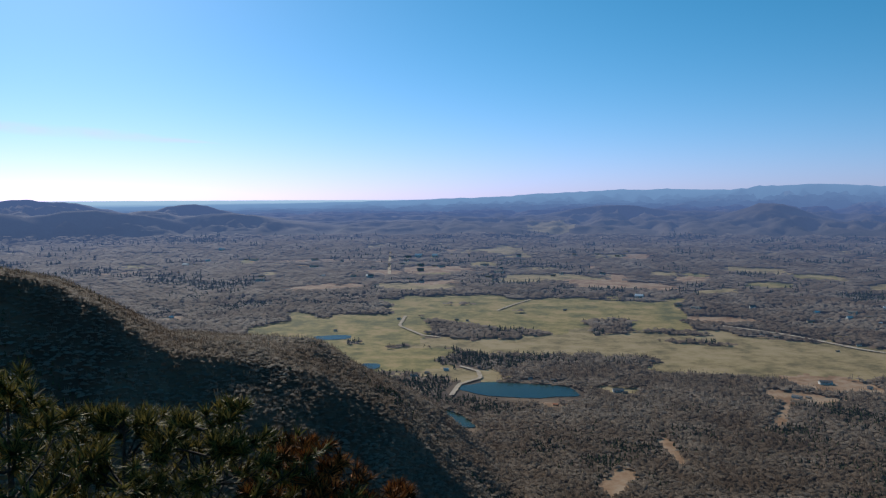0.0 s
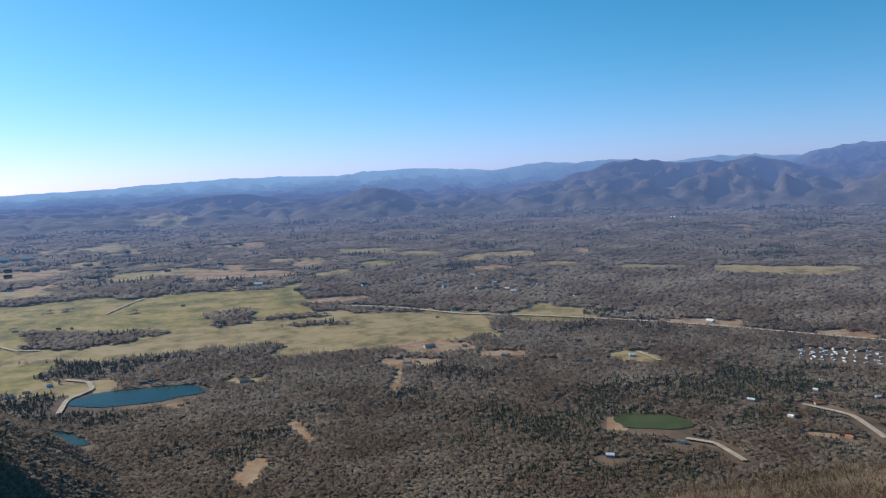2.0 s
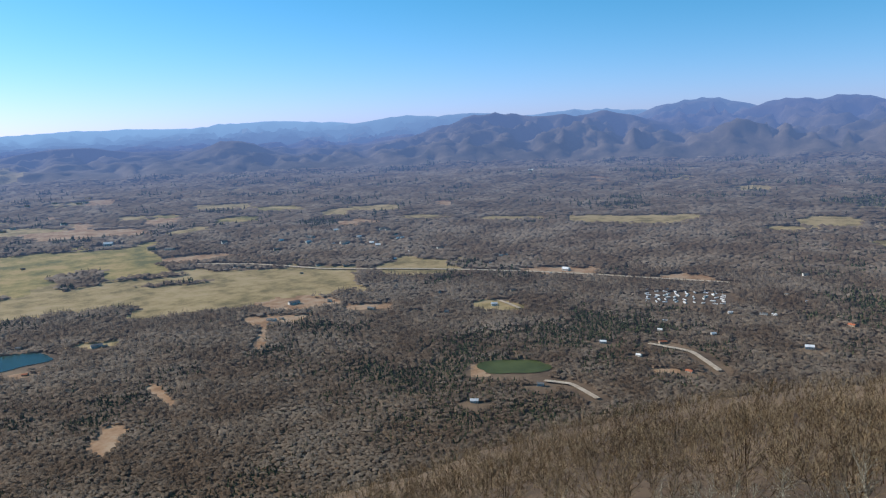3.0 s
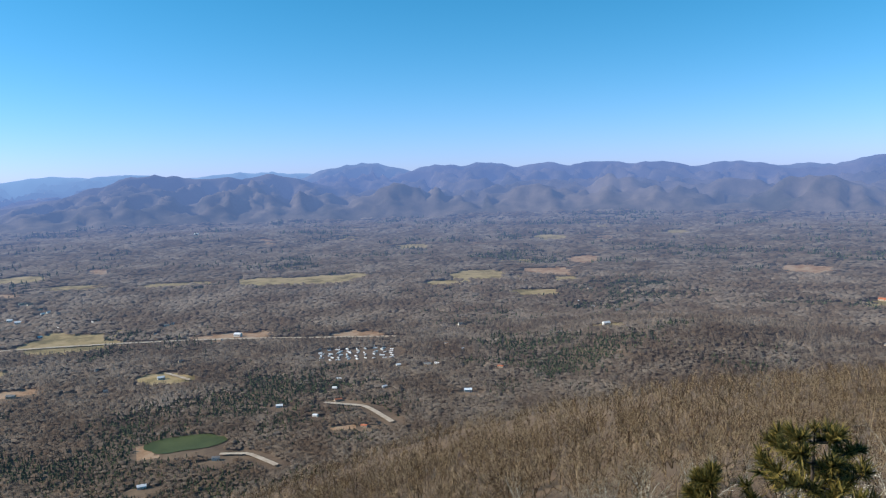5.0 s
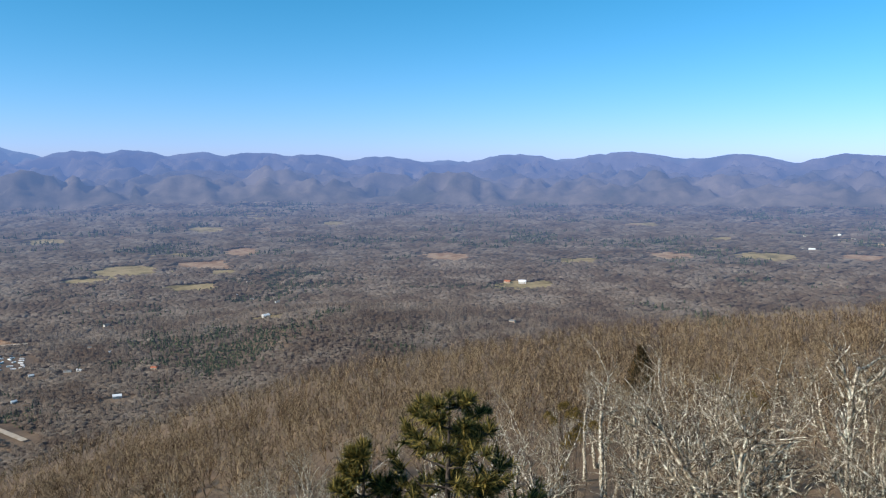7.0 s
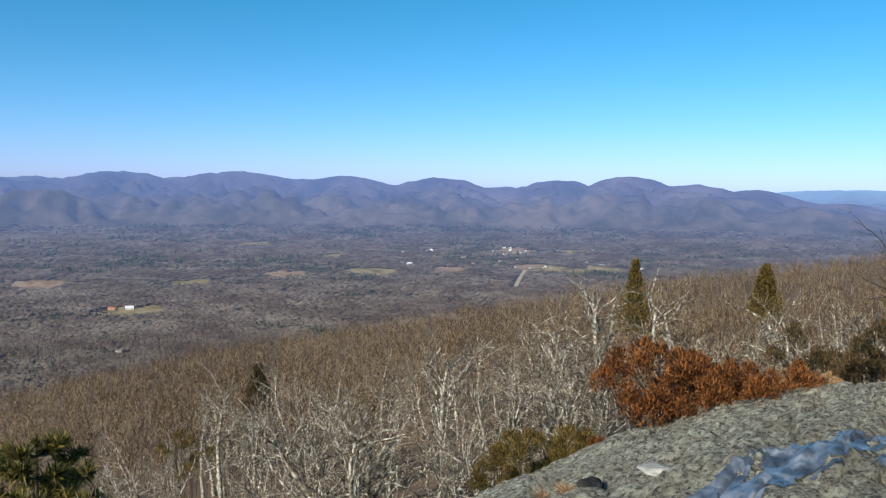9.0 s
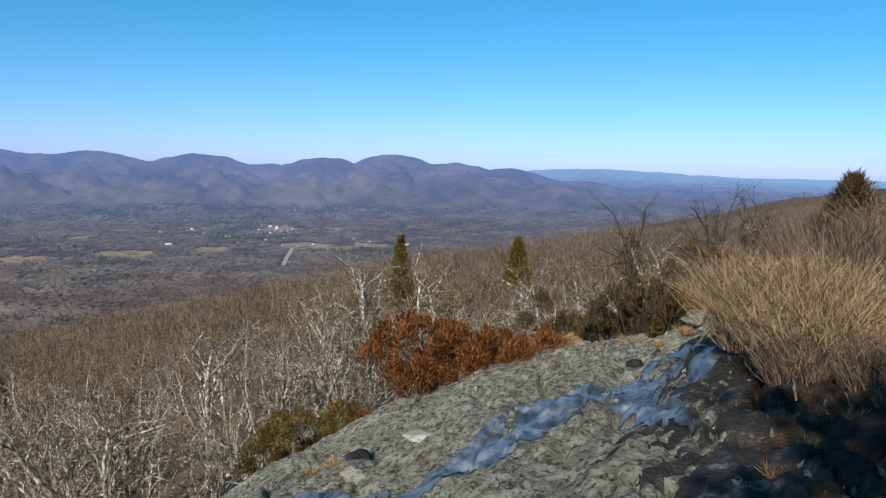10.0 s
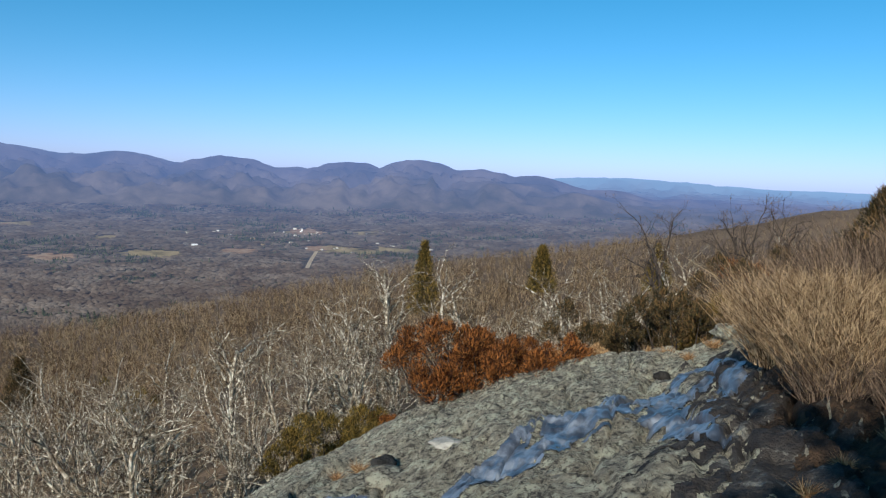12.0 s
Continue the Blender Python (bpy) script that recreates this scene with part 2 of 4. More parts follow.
# clearings: azimuth, distance, half width across, half depth, turn, kind (1 pasture, 2 dry meadow, 3 clay)
FIELDS = [(-7, 1850, 230, 280, 0.2, 1), (5.5, 2180, 330, 250, 0.0, 1), (12, 2120, 190, 300, 0.1, 1), (18.3, 1720, 270, 150, -0.15, 2), (25, 1590, 200, 115, -0.1, 2), (-4.5, 1530, 120, 120, 0, 1), (9.5, 1680, 260, 85, 0, 2),
          (36, 1790, 75, 105, 0.2, 2), (51.8, 2600, 190, 105, 0, 2), (43, 2700, 140, 45, 0, 2), (62, 2420, 65, 40, 0, 2), (64.6, 2560, 100, 60, 0.5, 2), (69.9, 2700, 75, 95, 0, 3), (71.2, 2480, 45, 30, 0, 2), (69, 2180, 62, 45, 0, 2),
          (55.5, 1625, 55, 28, 0, 3), (27, 1450, 62, 42, 0, 3), (25, 1340, 55, 30, 0, 3), (19.8, 2110, 75, 40, 0, 3), (4.4, 4780, 170, 230, 0, 2), (7.5, 3100, 210, 120, 0, 2), (12.5, 2900, 160, 110, 0, 3), (-2, 2800, 130, 90, 0, 2),
          (-0.3, 3500, 150, 130, 0, 3), (-10, 4080, 420, 60, 0.1, 3), (7.7, 7100, 200, 350, 0, 2), (124, 3230, 130, 55, 0, 2), (93, 2120, 62, 50, 0, 2), (70, 4300, 110, 90, 0, 2), (32, 1390, 45, 20, 0, 3), (42, 1360, 45, 28, 0.6, 2),
          (29.1, 1800, 70, 40, 0, 2), (46.5, 1690, 75, 32, 0, 3), (-19.5, 2170, 30, 30, 0, 3), (12.8, 870, 13, 42, 0.2, 3), (16.8, 985, 9, 50, -0.3, 3), (24, 1230, 9, 70, 0.1, 3), (2.5, 1370, 45, 40, 0, 2), (8, 1180, 18, 12, 0, 3), (54, 1000, 26, 14, 0, 3),
          (40, 985, 14, 30, 0, 3), (12.9, 1290, 34, 20, 0, 2), (60, 3900, 90, 80, 0, 2), (33, 3200, 120, 80, 0, 2), (74, 1550, 26, 20, 0, 2), (120.4, 4280, 90, 150, 0, 3), (122.8, 3330, 110, 50, 0, 2), (110, 3000, 100, 60, 0, 2), (22, 3600, 150, 90, 0, 2), (0, 1395, 60, 26, 0, 2)]
rng = np.random.default_rng(7)
for k in range(70):
    FIELDS.append((rng.uniform(-30, 135), rng.uniform(2500, 5800), rng.uniform(25, 110), rng.uniform(25, 90), rng.uniform(-1, 1), int(rng.choice([2, 2, 3]))))
for k in range(26):
    FIELDS.append((rng.uniform(-24, 38), rng.uniform(2500, 5600), rng.uniform(30, 100), rng.uniform(30, 80), rng.uniform(-0.3, 0.3), int(rng.choice([2, 2, 3, 1]))))
WOODS = [(2.3, 1790, 95, 70), (12.3, 1960, 60, 110), (18.2, 1770, 70, 32), (1.0, 2300, 60, 30), (-6.5, 1700, 20, 20), (6.5, 2150, 60, 20), (16.0, 1880, 130, 26), (-9, 2080, 30, 26), (-2, 2050, 50, 16)]
PONDS = [(5.6, 1268, 100, 46, 0.06, 0), (0.2, 1105, 24, 60, -0.5, 0), (-5.5, 1452, 19, 24, 0, 0), (-8.2, 1765, 44, 28, 0, 0), (43.0, 1000, 46, 30, 0.0, 1)]

# lanes: half width, then azimuth and distance of the turns
ROADS = [(6, (20, 2000), (24, 1930), (29, 1795), (36, 1740), (42, 1690), (47.5, 1650), (52, 1612), (58.5, 1580)), (4, (-2.8, 2060), (-3.3, 1900), (-1.6, 1770), (-0.2, 1740)), (4, (0.6, 1225), (1.2, 1300), (2.8, 1345), (2.6, 1400), (1.2, 1440)),
         (7, (-4.0, 3250), (-3.9, 4800)), (7, (120.7, 2520), (121.4, 3150)), (9, (-14, 4100), (-12.5, 3850), (-9.2, 3650)), (3.5, (45.3, 940), (47.3, 930), (49.3, 880)), (3.5, (42.0, 1395), (43.5, 1330)), (4, (53, 1120), (56, 1090), (58, 1010)), (4, (4, 2150), (6.5, 2400))]


def road_line(road, step=12.0):
    pts = np.array(road[1:], float)
    s = np.linspace(0, len(pts) - 1, 14 * len(pts))
    az, d = np.interp(s, range(len(pts)), pts[:, 0]), np.interp(s, range(len(pts)), pts[:, 1])
    for _ in range(6):
        az[1:-1], d[1:-1] = (az[:-2] + az[1:-1] + az[2:]) / 3, (d[:-2] + d[1:-1] + d[2:]) / 3
    return polar(az, d)


def near_road(x, y):
    hit = np.zeros(x.shape, bool)
    for road in ROADS:
        lx, ly = road_line(road)
        gap = road[0] + 13
        i = np.flatnonzero((x > lx.min() - gap) & (x < lx.max() + gap) & (y > ly.min() - gap) & (y < ly.max() + gap))
        for qx, qy in zip(lx, ly):
            hit[i] |= np.hypot(x[i] - qx, y[i] - qy) < gap
    return hit

# places kept free of trees round houses: azimuth, distance, reach
HOUSES = [(39.9, 868, 0, 1.2), (12.9, 1283, 1, 1.5), (13.4, 1275, 2, 1.0), (24.9, 1330, 1, 1.3), (25.6, 1335, 2, 1.0), (-19.5, 2168, 0, 1.6), (-8.0, 1850, 3, 1.2), (-3.3, 2010, 3, 1.2), (1.0, 1990, 2, 1.2), (1.8, 1975, 3, 1.0), (9.0, 2180, 2, 1.3), (0.2, 1410, 0, 1.2), (-1.2, 1385, 2, 1.2),
          (-2.2, 1370, 1, 1.1), (8.4, 1180, 4, 1.0), (6.5, 1345, 3, 1.0), (8.2, 1340, 2, 1.1), (26.6, 1450, 1, 1.8), (32.3, 1362, 2, 1.6), (41.6, 1362, 0, 1.4), (45.0, 925, 3, 1.2), (49.7, 1120, 0, 1.2), (54.0, 1130, 4, 1.3), (52.3, 1060, 0, 1.0), (55.9, 1000, 4, 1.1), (57.5, 1190, 0, 1.0),
          (63.8, 1150, 0, 1.5), (66.3, 1290, 4, 1.2), (74.1, 1552, 0, 1.8), (84.5, 1700, 4, 1.4), (92.4, 1560, 2, 1.5), (93.1, 2140, 0, 2.6), (92.0, 2150, 4, 2.2), (14.3, 2505, 0, 3.2), (17.0, 2330, 2, 2.6), (18.2, 2290, 1, 2.2), (28.5, 1850, 3, 1.4), (47.0, 1690, 0, 2.0), (53.8, 1200, 0, 0.9), (30.5, 1820, 2, 1.0),
          (-1.8, 4240, 0, 5.0), (-0.6, 4260, 0, 4.0), (-2.6, 4180, 2, 4.0), (-16.0, 4900, 0, 4.0), (44.5, 5100, 0, 3.5), (61.5, 1330, 0, 1.0), (58.6, 1330, 0, 1.0), (43.0, 1480, 2, 1.2), (37.5, 1480, 3, 1.0), (22.6, 1900, 3, 1.4), (23.5, 1880, 2, 1.2)]
house_rng = np.random.default_rng(19)
for count, az0, az1, d0, d1, least, most in ((46, -20, 14, 2900, 4500, 1.6, 3.6), (26, 22, 78, 1300, 2500, 0.9, 1.6), (16, 20, 36, 2100, 2500, 1.3, 2.4), (20, 112, 130, 3200, 4500, 1.5, 3.0)):
    for k in range(count):
        HOUSES.append((house_rng.uniform(az0, az1), house_rng.uniform(d0, d1), int(house_rng.choice([0, 1, 2, 3, 3])), house_rng.uniform(least, most)))
CLEARED = [(az, d - 8, 12 * s) for az, d, kind, s in HOUSES] + [(55.6, 1440, 62), (120.5, 4200, 120)]


def blob(x, y, az, d, hw, hd, turn=0.0, wobble=0.35):
    """Below 1 inside an uneven round patch."""
    cx, cy = polar(az, d)
    a = np.radians(az) + turn
    p, q = (x - cx) * np.cos(a) - (y - cy) * np.sin(a), (x - cx) * np.sin(a) + (y - cy) * np.cos(a)
    s = max(30.0, 0.6 * (hw + hd) / 2)
    return ((np.abs(p) / hw) ** 2.6 + (np.abs(q) / hd) ** 2.6) ** (1 / 2.6) * (1 + wobble * fbm(x / s, y / s, 3, int(d) % 97))


def kind_of(x, y):
    k = np.zeros(x.shape, int)
    for az, d, hw, hd, turn, kind in FIELDS + [(*w, 0.0, 0) for w in WOODS]:
        cx, cy = polar(az, d)
        reach = 2.2 * max(hw, hd)
        i = np.flatnonzero((np.abs(x - cx) < reach) & (np.abs(y - cy) < reach))
        if len(i):
            k[i[blob(x[i], y[i], az, d, hw, hd, turn) < 1]] = kind
    return k


def open_ground(x, y):
    """The clearings, reaching towards the overlook as far as trees would hide them."""
    r = np.hypot(x, y)
    back = 1 + np.clip(0.0028 * r, 3, 12) / 320.0
    return np.maximum(kind_of(x, y), kind_of(x * back, y * back) * (r > 1300))


def mesh_from(name, v, f, mats, smooth=False, index=None, air=None):
    me = bpy.data.meshes.new(name)
    v, f = np.asarray(v, np.float32), np.asarray(f, np.int32)
    n = f.shape[1]
    me.vertices.add(len(v))
    me.vertices.foreach_set("co", v.ravel())
    me.loops.add(f.size)
    me.loops.foreach_set("vertex_index", f.ravel())
    me.polygons.add(len(f))
    me.polygons.foreach_set("loop_start", np.arange(0, f.size, n, dtype=np.int32))
    me.polygons.foreach_set("use_smooth", np.full(len(f), smooth, bool))
    for m in mats:
        me.materials.append(m)
    if index is not None:
        me.polygons.foreach_set("material_index", np.asarray(index, np.int32))
    if air is not None:
        me.attributes.new("air", 'FLOAT', 'POINT').data.foreach_set("value", np.asarray(air, np.float32))
    me.update(calc_edges=True)
    return me


def grid_faces(nu, nv, close=False):
    i, j = np.meshgrid(np.arange(nu if close else nu - 1), np.arange(nv - 1), indexing="ij")
    a, b = i * nv + j, ((i + 1) % nu) * nv + j
    return np.stack([a, a + 1, b + 1, b], -1).reshape(-1, 4)


azs = np.concatenate([np.arange(-50, 180, 0.38), np.arange(180, 310, 2.0)])
ds = np.concatenate([np.geomspace(1.2, 600, 130), np.geomspace(606, 6000, 210), np.geomspace(6060, 15000, 110), np.geomspace(15500, 80000, 26)])
A, D = np.meshgrid(azs, ds, indexing="ij")
gx, gy = polar(A, D)
gz = land(gx.ravel(), gy.ravel()).reshape(A.shape)
k = near_far(D) / D
faces = grid_faces(len(azs), len(ds), True)
kinds = open_ground(gx.ravel(), gy.ravel())
slot = kinds[faces[:, 0]]
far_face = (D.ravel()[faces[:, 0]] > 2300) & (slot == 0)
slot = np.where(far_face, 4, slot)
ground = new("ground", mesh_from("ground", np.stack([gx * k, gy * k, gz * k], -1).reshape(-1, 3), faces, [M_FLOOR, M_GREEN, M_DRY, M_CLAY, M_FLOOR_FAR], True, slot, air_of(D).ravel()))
tagged(ground, "wide wooded winter valley ringed by hazy blue mountains", "ground", kind="structure")


def drop(x, y, lift=0.0):
    """The place in the scene of a point of the land."""
    x, y = np.atleast_1d(np.asarray(x, float)), np.atleast_1d(np.asarray(y, float))
    d = np.hypot(x, y)
    k = near_far(d) / d
    return np.stack([x * k, y * k, (land(x, y) + lift) * k], -1)


# ---- water ----
for az, d, hw, hd, turn, kind in PONDS:
    n = 48
    cx, cy = polar(az, d)
    a = np.radians(az) + turn
    th = np.linspace(0, 2 * np.pi, n, endpoint=False)
    rr = 1 + 0.13 * vnoise(np.cos(th) * 2.1 + az, np.sin(th) * 2.1 + d, 3)
    px, py = hw * rr * np.sign(np.cos(th)) * np.abs(np.cos(th)) ** 0.8, hd * rr * np.sign(np.sin(th)) * np.abs(np.sin(th)) ** 0.8
    x, y = cx + px * np.cos(a) + py * np.sin(a), cy - px * np.sin(a) + py * np.cos(a)
    v = drop(np.append(x, cx), np.append(y, cy), 0.8)
    f = [(i, (i + 1) % n, n) for i in range(n)]
    pond = new("pond", mesh_from("pond", v, f, [M_WATER_G if kind else M_WATER]))
    tagged(pond, "murky green pond with clay banks" if kind else "still blue-green pond among bare woods", "pond", kind="structure")

# ---- roads ----
for road in ROADS:
    lx, ly = road_line(road)
    tx, ty = np.gradient(lx), np.gradient(ly)
    tl = np.hypot(tx, ty)
    nx, ny = -ty / tl * road[0], tx / tl * road[0]
    a, b = drop(lx + nx, ly + ny, 2.0), drop(lx - nx, ly - ny, 2.0)
    v = np.stack([a, b], 1).reshape(-1, 3)
    f = [(2 * i, 2 * i + 1, 2 * i + 3, 2 * i + 2) for i in range(len(lx) - 1)]
    tagged(new("road", mesh_from("road", v, f, [M_CLAY if road[0] == 9 else M_ROAD])), "pale country road between woods and fields", "road", kind="structure")

# ---- thin cloud ----
M_CLOUD = bpy.data.materials.new("thin_cloud")
M_CLOUD.use_nodes = True
cn, cl = M_CLOUD.node_tree.nodes, M_CLOUD.node_tree.links
tcn = cn.new("ShaderNodeTexCoord")
cnz = cn.new("ShaderNodeTexNoise")
cnz.inputs["Scale"].default_value, cnz.inputs["Detail"].default_value = 0.004, 7
cl.new(tcn.outputs["Object"], cnz.inputs["Vector"])
fade = cn.new("ShaderNodeAttribute")
fade.attribute_name = "air"
cmul = cn.new("ShaderNodeMath")
cmul.operation = 'MULTIPLY'
cl.new(cnz.outputs["Fac"], cmul.inputs[0])
cl.new(fade.outputs["Fac"], cmul.inputs[1])
ctr, cem, cmx = cn.new("ShaderNodeBsdfTransparent"), cn.new("ShaderNodeEmission"), cn.new("ShaderNodeMixShader")
# the cloud's sunlit white is put in as emission
cem.inputs[0].default_value = rgb(0.88, 0.94, 1.0)
cl.new(cmul.outputs[0], cmx.inputs[0])
cl.new(ctr.outputs[0], cmx.inputs[1])
cl.new(cem.outputs[0], cmx.inputs[2])
cl.new(cmx.outputs[0], cn["Material Output"].inputs[0])
cu, cv = np.meshgrid(np.linspace(-36, -15, 60), np.linspace(-1, 1, 9), indexing="ij")
mid = 4.55 - 0.055 * (cu + 30) + 0.07 * vnoise(cu / 2.5, 0 * cu, 3)
half = 0.40 * sm(cu, -36, -30) * (1 - sm(cu, -24, -15)) + 0.06
ce = np.radians(mid + cv * half)
cx, cy = polar(cu, 4700 * np.cos(ce))
soft_edge = (1 - np.abs(cv) ** 1.5) * (1 - sm(cu, -19, -15)) * 1.6 * (0.6 + 0.4 * vnoise(cu / 1.1, cv * 1.5, 8))
cloud = new("cloud", mesh_from("cloud", np.stack([cx, cy, 4700 * np.sin(ce)], -1).reshape(-1, 3), grid_faces(60, 9), [M_CLOUD], True, None, np.clip(soft_edge, 0, 1).ravel()))
tagged(cloud, "thin white streak of high cloud over the horizon", "cloud", kind="structure")

# ---- woods ----


def slivers(count, seed, conifer=False):
    """A small tree of the far woods: thin upright wedges, one unit high."""
    r = np.random.default_rng(seed)
    v = []
    for i in range(count):
        a = r.uniform(0, 2 * np.pi)
        if conifer:
            h = 0.15 + 0.85 * (i + 1) / count
            rad = 0.30 * (1.05 - h) + 0.03
            p = np.array([math.cos(a) * rad, math.sin(a) * rad, h - 0.18])
            side = np.array([-math.sin(a), math.cos(a), 0]) * (rad * 0.9 + 0.03)
            v += [p - side, p + side, np.array([0, 0, h + 0.06])]
        else:
            rad, h = 0.36 * math.sqrt(r.uniform(0, 1)), r.uniform(0.55, 1.0)
            p = np.array([math.cos(a) * rad, math.sin(a) * rad, h * (1 - 0.25 * (rad / 0.36) ** 2)])
            b = r.uniform(0, 2 * np.pi)
            side = np.array([math.cos(b), math.sin(b), 0]) * r.uniform(0.05, 0.10)
            foot = np.array([p[0] * 0.3, p[1] * 0.3, p[2] * r.uniform(0.1, 0.4)])
            v += [foot, p - side, p + side]
    return np.array(v).reshape(-1, 3, 3)


def scatter(az0, az1, d0, d1, spacing, seed):
    """Points strewn with a spacing that grows with distance: angle steps of spacing(d)/d."""
    r = np.random.default_rng(seed)
    xs, ys, ss = [], [], []
    d = d0
    while d < d1:
        s = spacing(d)
        n = int(radians(az1 - az0) * d / s)
        az = az0 + (az1 - az0) * (np.arange(n) + r.uniform(-0.5, 0.5, n)) / n
        dd = d + r.uniform(-0.6, 0.6, n) * s
        x, y = polar(az, dd)
        xs.append(x), ys.append(y), ss.append(np.full(n, s))
        d += s
    return np.concatenate(xs), np.concatenate(ys), np.concatenate(ss)


def near_pond(x, y):
    hit = np.zeros(x.shape, bool)
    for az, d, hw, hd, turn, kind in PONDS:
        hit |= blob(x, y, az, d - 14, hw + 4, hd + 16, turn, 0.05) < 1
    return hit


def plant(name, x, y, height, shapes, mat, seed, lean=0.0, with_air=True):
    """One mesh of many small trees."""
    r = np.random.default_rng(seed)
    vs, fs, aa, base = [], [], [], 0
    pick = r.integers(0, len(shapes), len(x))
    place = drop(x, y)
    d = np.hypot(x, y)
    k = near_far(d) / d
    for s, shape in enumerate(shapes):
        p, tri = shape if isinstance(shape, tuple) else (shape.reshape(-1, 3), np.arange(len(shape) * 3).reshape(-1, 3))
        sel = np.where(pick == s)[0]
        if not len(sel):
            continue
        t = r.uniform(0, 2 * np.pi, len(sel))
        c, sn, h = np.cos(t), np.sin(t), height[sel] * k[sel]
        q = np.stack([(p[:, 0] * c[:, None] - p[:, 1] * sn[:, None]) * h[:, None], (p[:, 0] * sn[:, None] + p[:, 1] * c[:, None]) * h[:, None], p[:, 2] * h[:, None]], -1)
        vs.append((q + place[sel][:, None, :]).reshape(-1, 3))
        fs.append((base + np.arange(len(sel))[:, None, None] * len(p) + tri[None]).reshape(-1, 3))
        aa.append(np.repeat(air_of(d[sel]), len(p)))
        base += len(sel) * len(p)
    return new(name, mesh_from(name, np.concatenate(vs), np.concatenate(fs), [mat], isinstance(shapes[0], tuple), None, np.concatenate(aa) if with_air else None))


def crown(seed, ring=5, levels=1):
    """A rounded, uneven crown of the far woods over one unit of ground: corners and faces."""
    r = np.random.default_rng(seed)
    rows = []
    for lv in range(levels):
        h, rad = ((0.52, 0.46), (0.18, 0.68))[lv] if levels == 2 else (0.40, 0.70)
        a = 2 * np.pi * (np.arange(ring) + r.uniform(-0.3, 0.3, ring)) / ring + lv * 0.5
        q = rad * r.uniform(0.65, 1.3, ring)
        rows.append(np.stack([q * np.cos(a), q * np.sin(a), h + r.uniform(-0.14, 0.14, ring)], -1))
    v = np.concatenate(rows + [np.array([[r.uniform(-0.15, 0.15), r.uniform(-0.15, 0.15), r.uniform(0.60, 0.80)]])])
    f = []
    for i in range(ring):
        j = (i + 1) % ring
        f.append((i, j, len(v) - 1))
        if levels == 2:
            f += [(ring + i, ring + j, j), (ring + i, j, i)]
    return v, np.array(f)


wa = scatter(-42, 60, 330, 700, lambda d: 3.7, 11)
wb = scatter(-42, 100, 700, 2600, lambda d: max(3.7, 0.0050 * d), 12)
wc = scatter(100, 170, 1250, 2600, lambda d: 0.0056 * d, 13)
wf = scatter(-42, 172, 2600, 6300, lambda d: 0.0064 * d, 14)
wx, wy, ws = (np.concatenate(q) for q in zip(wa, wb, wc, wf))
keep = (open_ground(wx, wy) == 0) & ~near_pond(wx, wy) & ~near_road(wx, wy)
waz, wd = np.degrees(np.arctan2(wx, wy)), np.hypot(wx, wy)
for az, d, reach in CLEARED:
    cx, cy = polar(az, d)
    keep &= ~((np.abs(wd - d + reach * 0.5) < reach * 1.2) & (np.hypot(wx - cx, wy - cy) < reach * 1.4))
keep &= rng.uniform(0, 1, len(wx)) < 0.93
patch = fbm(wx / 260, wy / 260, 4, 77) + 0.5 * fbm(wx / 60, wy / 60, 2, 78)
pine_belt = 1.25 * np.exp(-((waz - 75.5) / 9.5) ** 4 - ((wd - 1150 - 27 * (waz - 66)) / 62) ** 2) + 0.8 * np.exp(-((waz - 8) / 9) ** 2 - ((wd - 1000) / 110) ** 2) + 0.6 * np.exp(-((waz - 45) / 14) ** 2 - ((wd - 1230) / 100) ** 2)
pines = keep & (patch + pine_belt + rng.normal(0, 0.30, len(wx)) > 0.80)
bare = keep & ~pines
hb = ws * rng.uniform(0.7, 1.35, len(wx))
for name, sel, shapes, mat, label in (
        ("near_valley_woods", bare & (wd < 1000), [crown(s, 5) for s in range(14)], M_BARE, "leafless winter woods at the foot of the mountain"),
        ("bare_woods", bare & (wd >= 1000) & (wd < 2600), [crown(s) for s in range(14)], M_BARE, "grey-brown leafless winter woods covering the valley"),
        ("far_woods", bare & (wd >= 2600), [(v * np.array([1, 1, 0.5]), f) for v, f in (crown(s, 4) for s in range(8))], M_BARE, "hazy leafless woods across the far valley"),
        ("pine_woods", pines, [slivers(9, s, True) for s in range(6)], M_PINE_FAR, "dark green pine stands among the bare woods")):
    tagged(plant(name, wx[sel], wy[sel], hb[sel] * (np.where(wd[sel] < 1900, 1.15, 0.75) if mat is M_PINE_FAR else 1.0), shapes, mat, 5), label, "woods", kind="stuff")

near_sel = bare & (wd < 1700) & (rng.uniform(0, 1, len(wx)) < 0.6)
STROKES = []
for s in range(10):
    r = np.random.default_rng(900 + s)
    tri = []
    for i in range(6):
        a, q, b = r.uniform(0, 6.3), r.uniform(0.1, 0.6), r.uniform(0, 6.3)
        foot = np.array([math.cos(a) * q, math.sin(a) * q, r.uniform(0.5, 0.8)])
        side = np.array([math.cos(b), math.sin(b), 0]) * 0.045
        tri.append([foot - side, foot + side, foot * np.array([1.3, 1.3, 1]) + np.array([0, 0, r.uniform(0.5, 1.0)])])
    STROKES.append(np.array(tri))
tagged(plant("treetop_twigs", wx[near_sel], wy[near_sel], hb[near_sel], STROKES, M_BARE, 8), "pale upright twigs standing over the valley woods", "woods", kind="stuff")

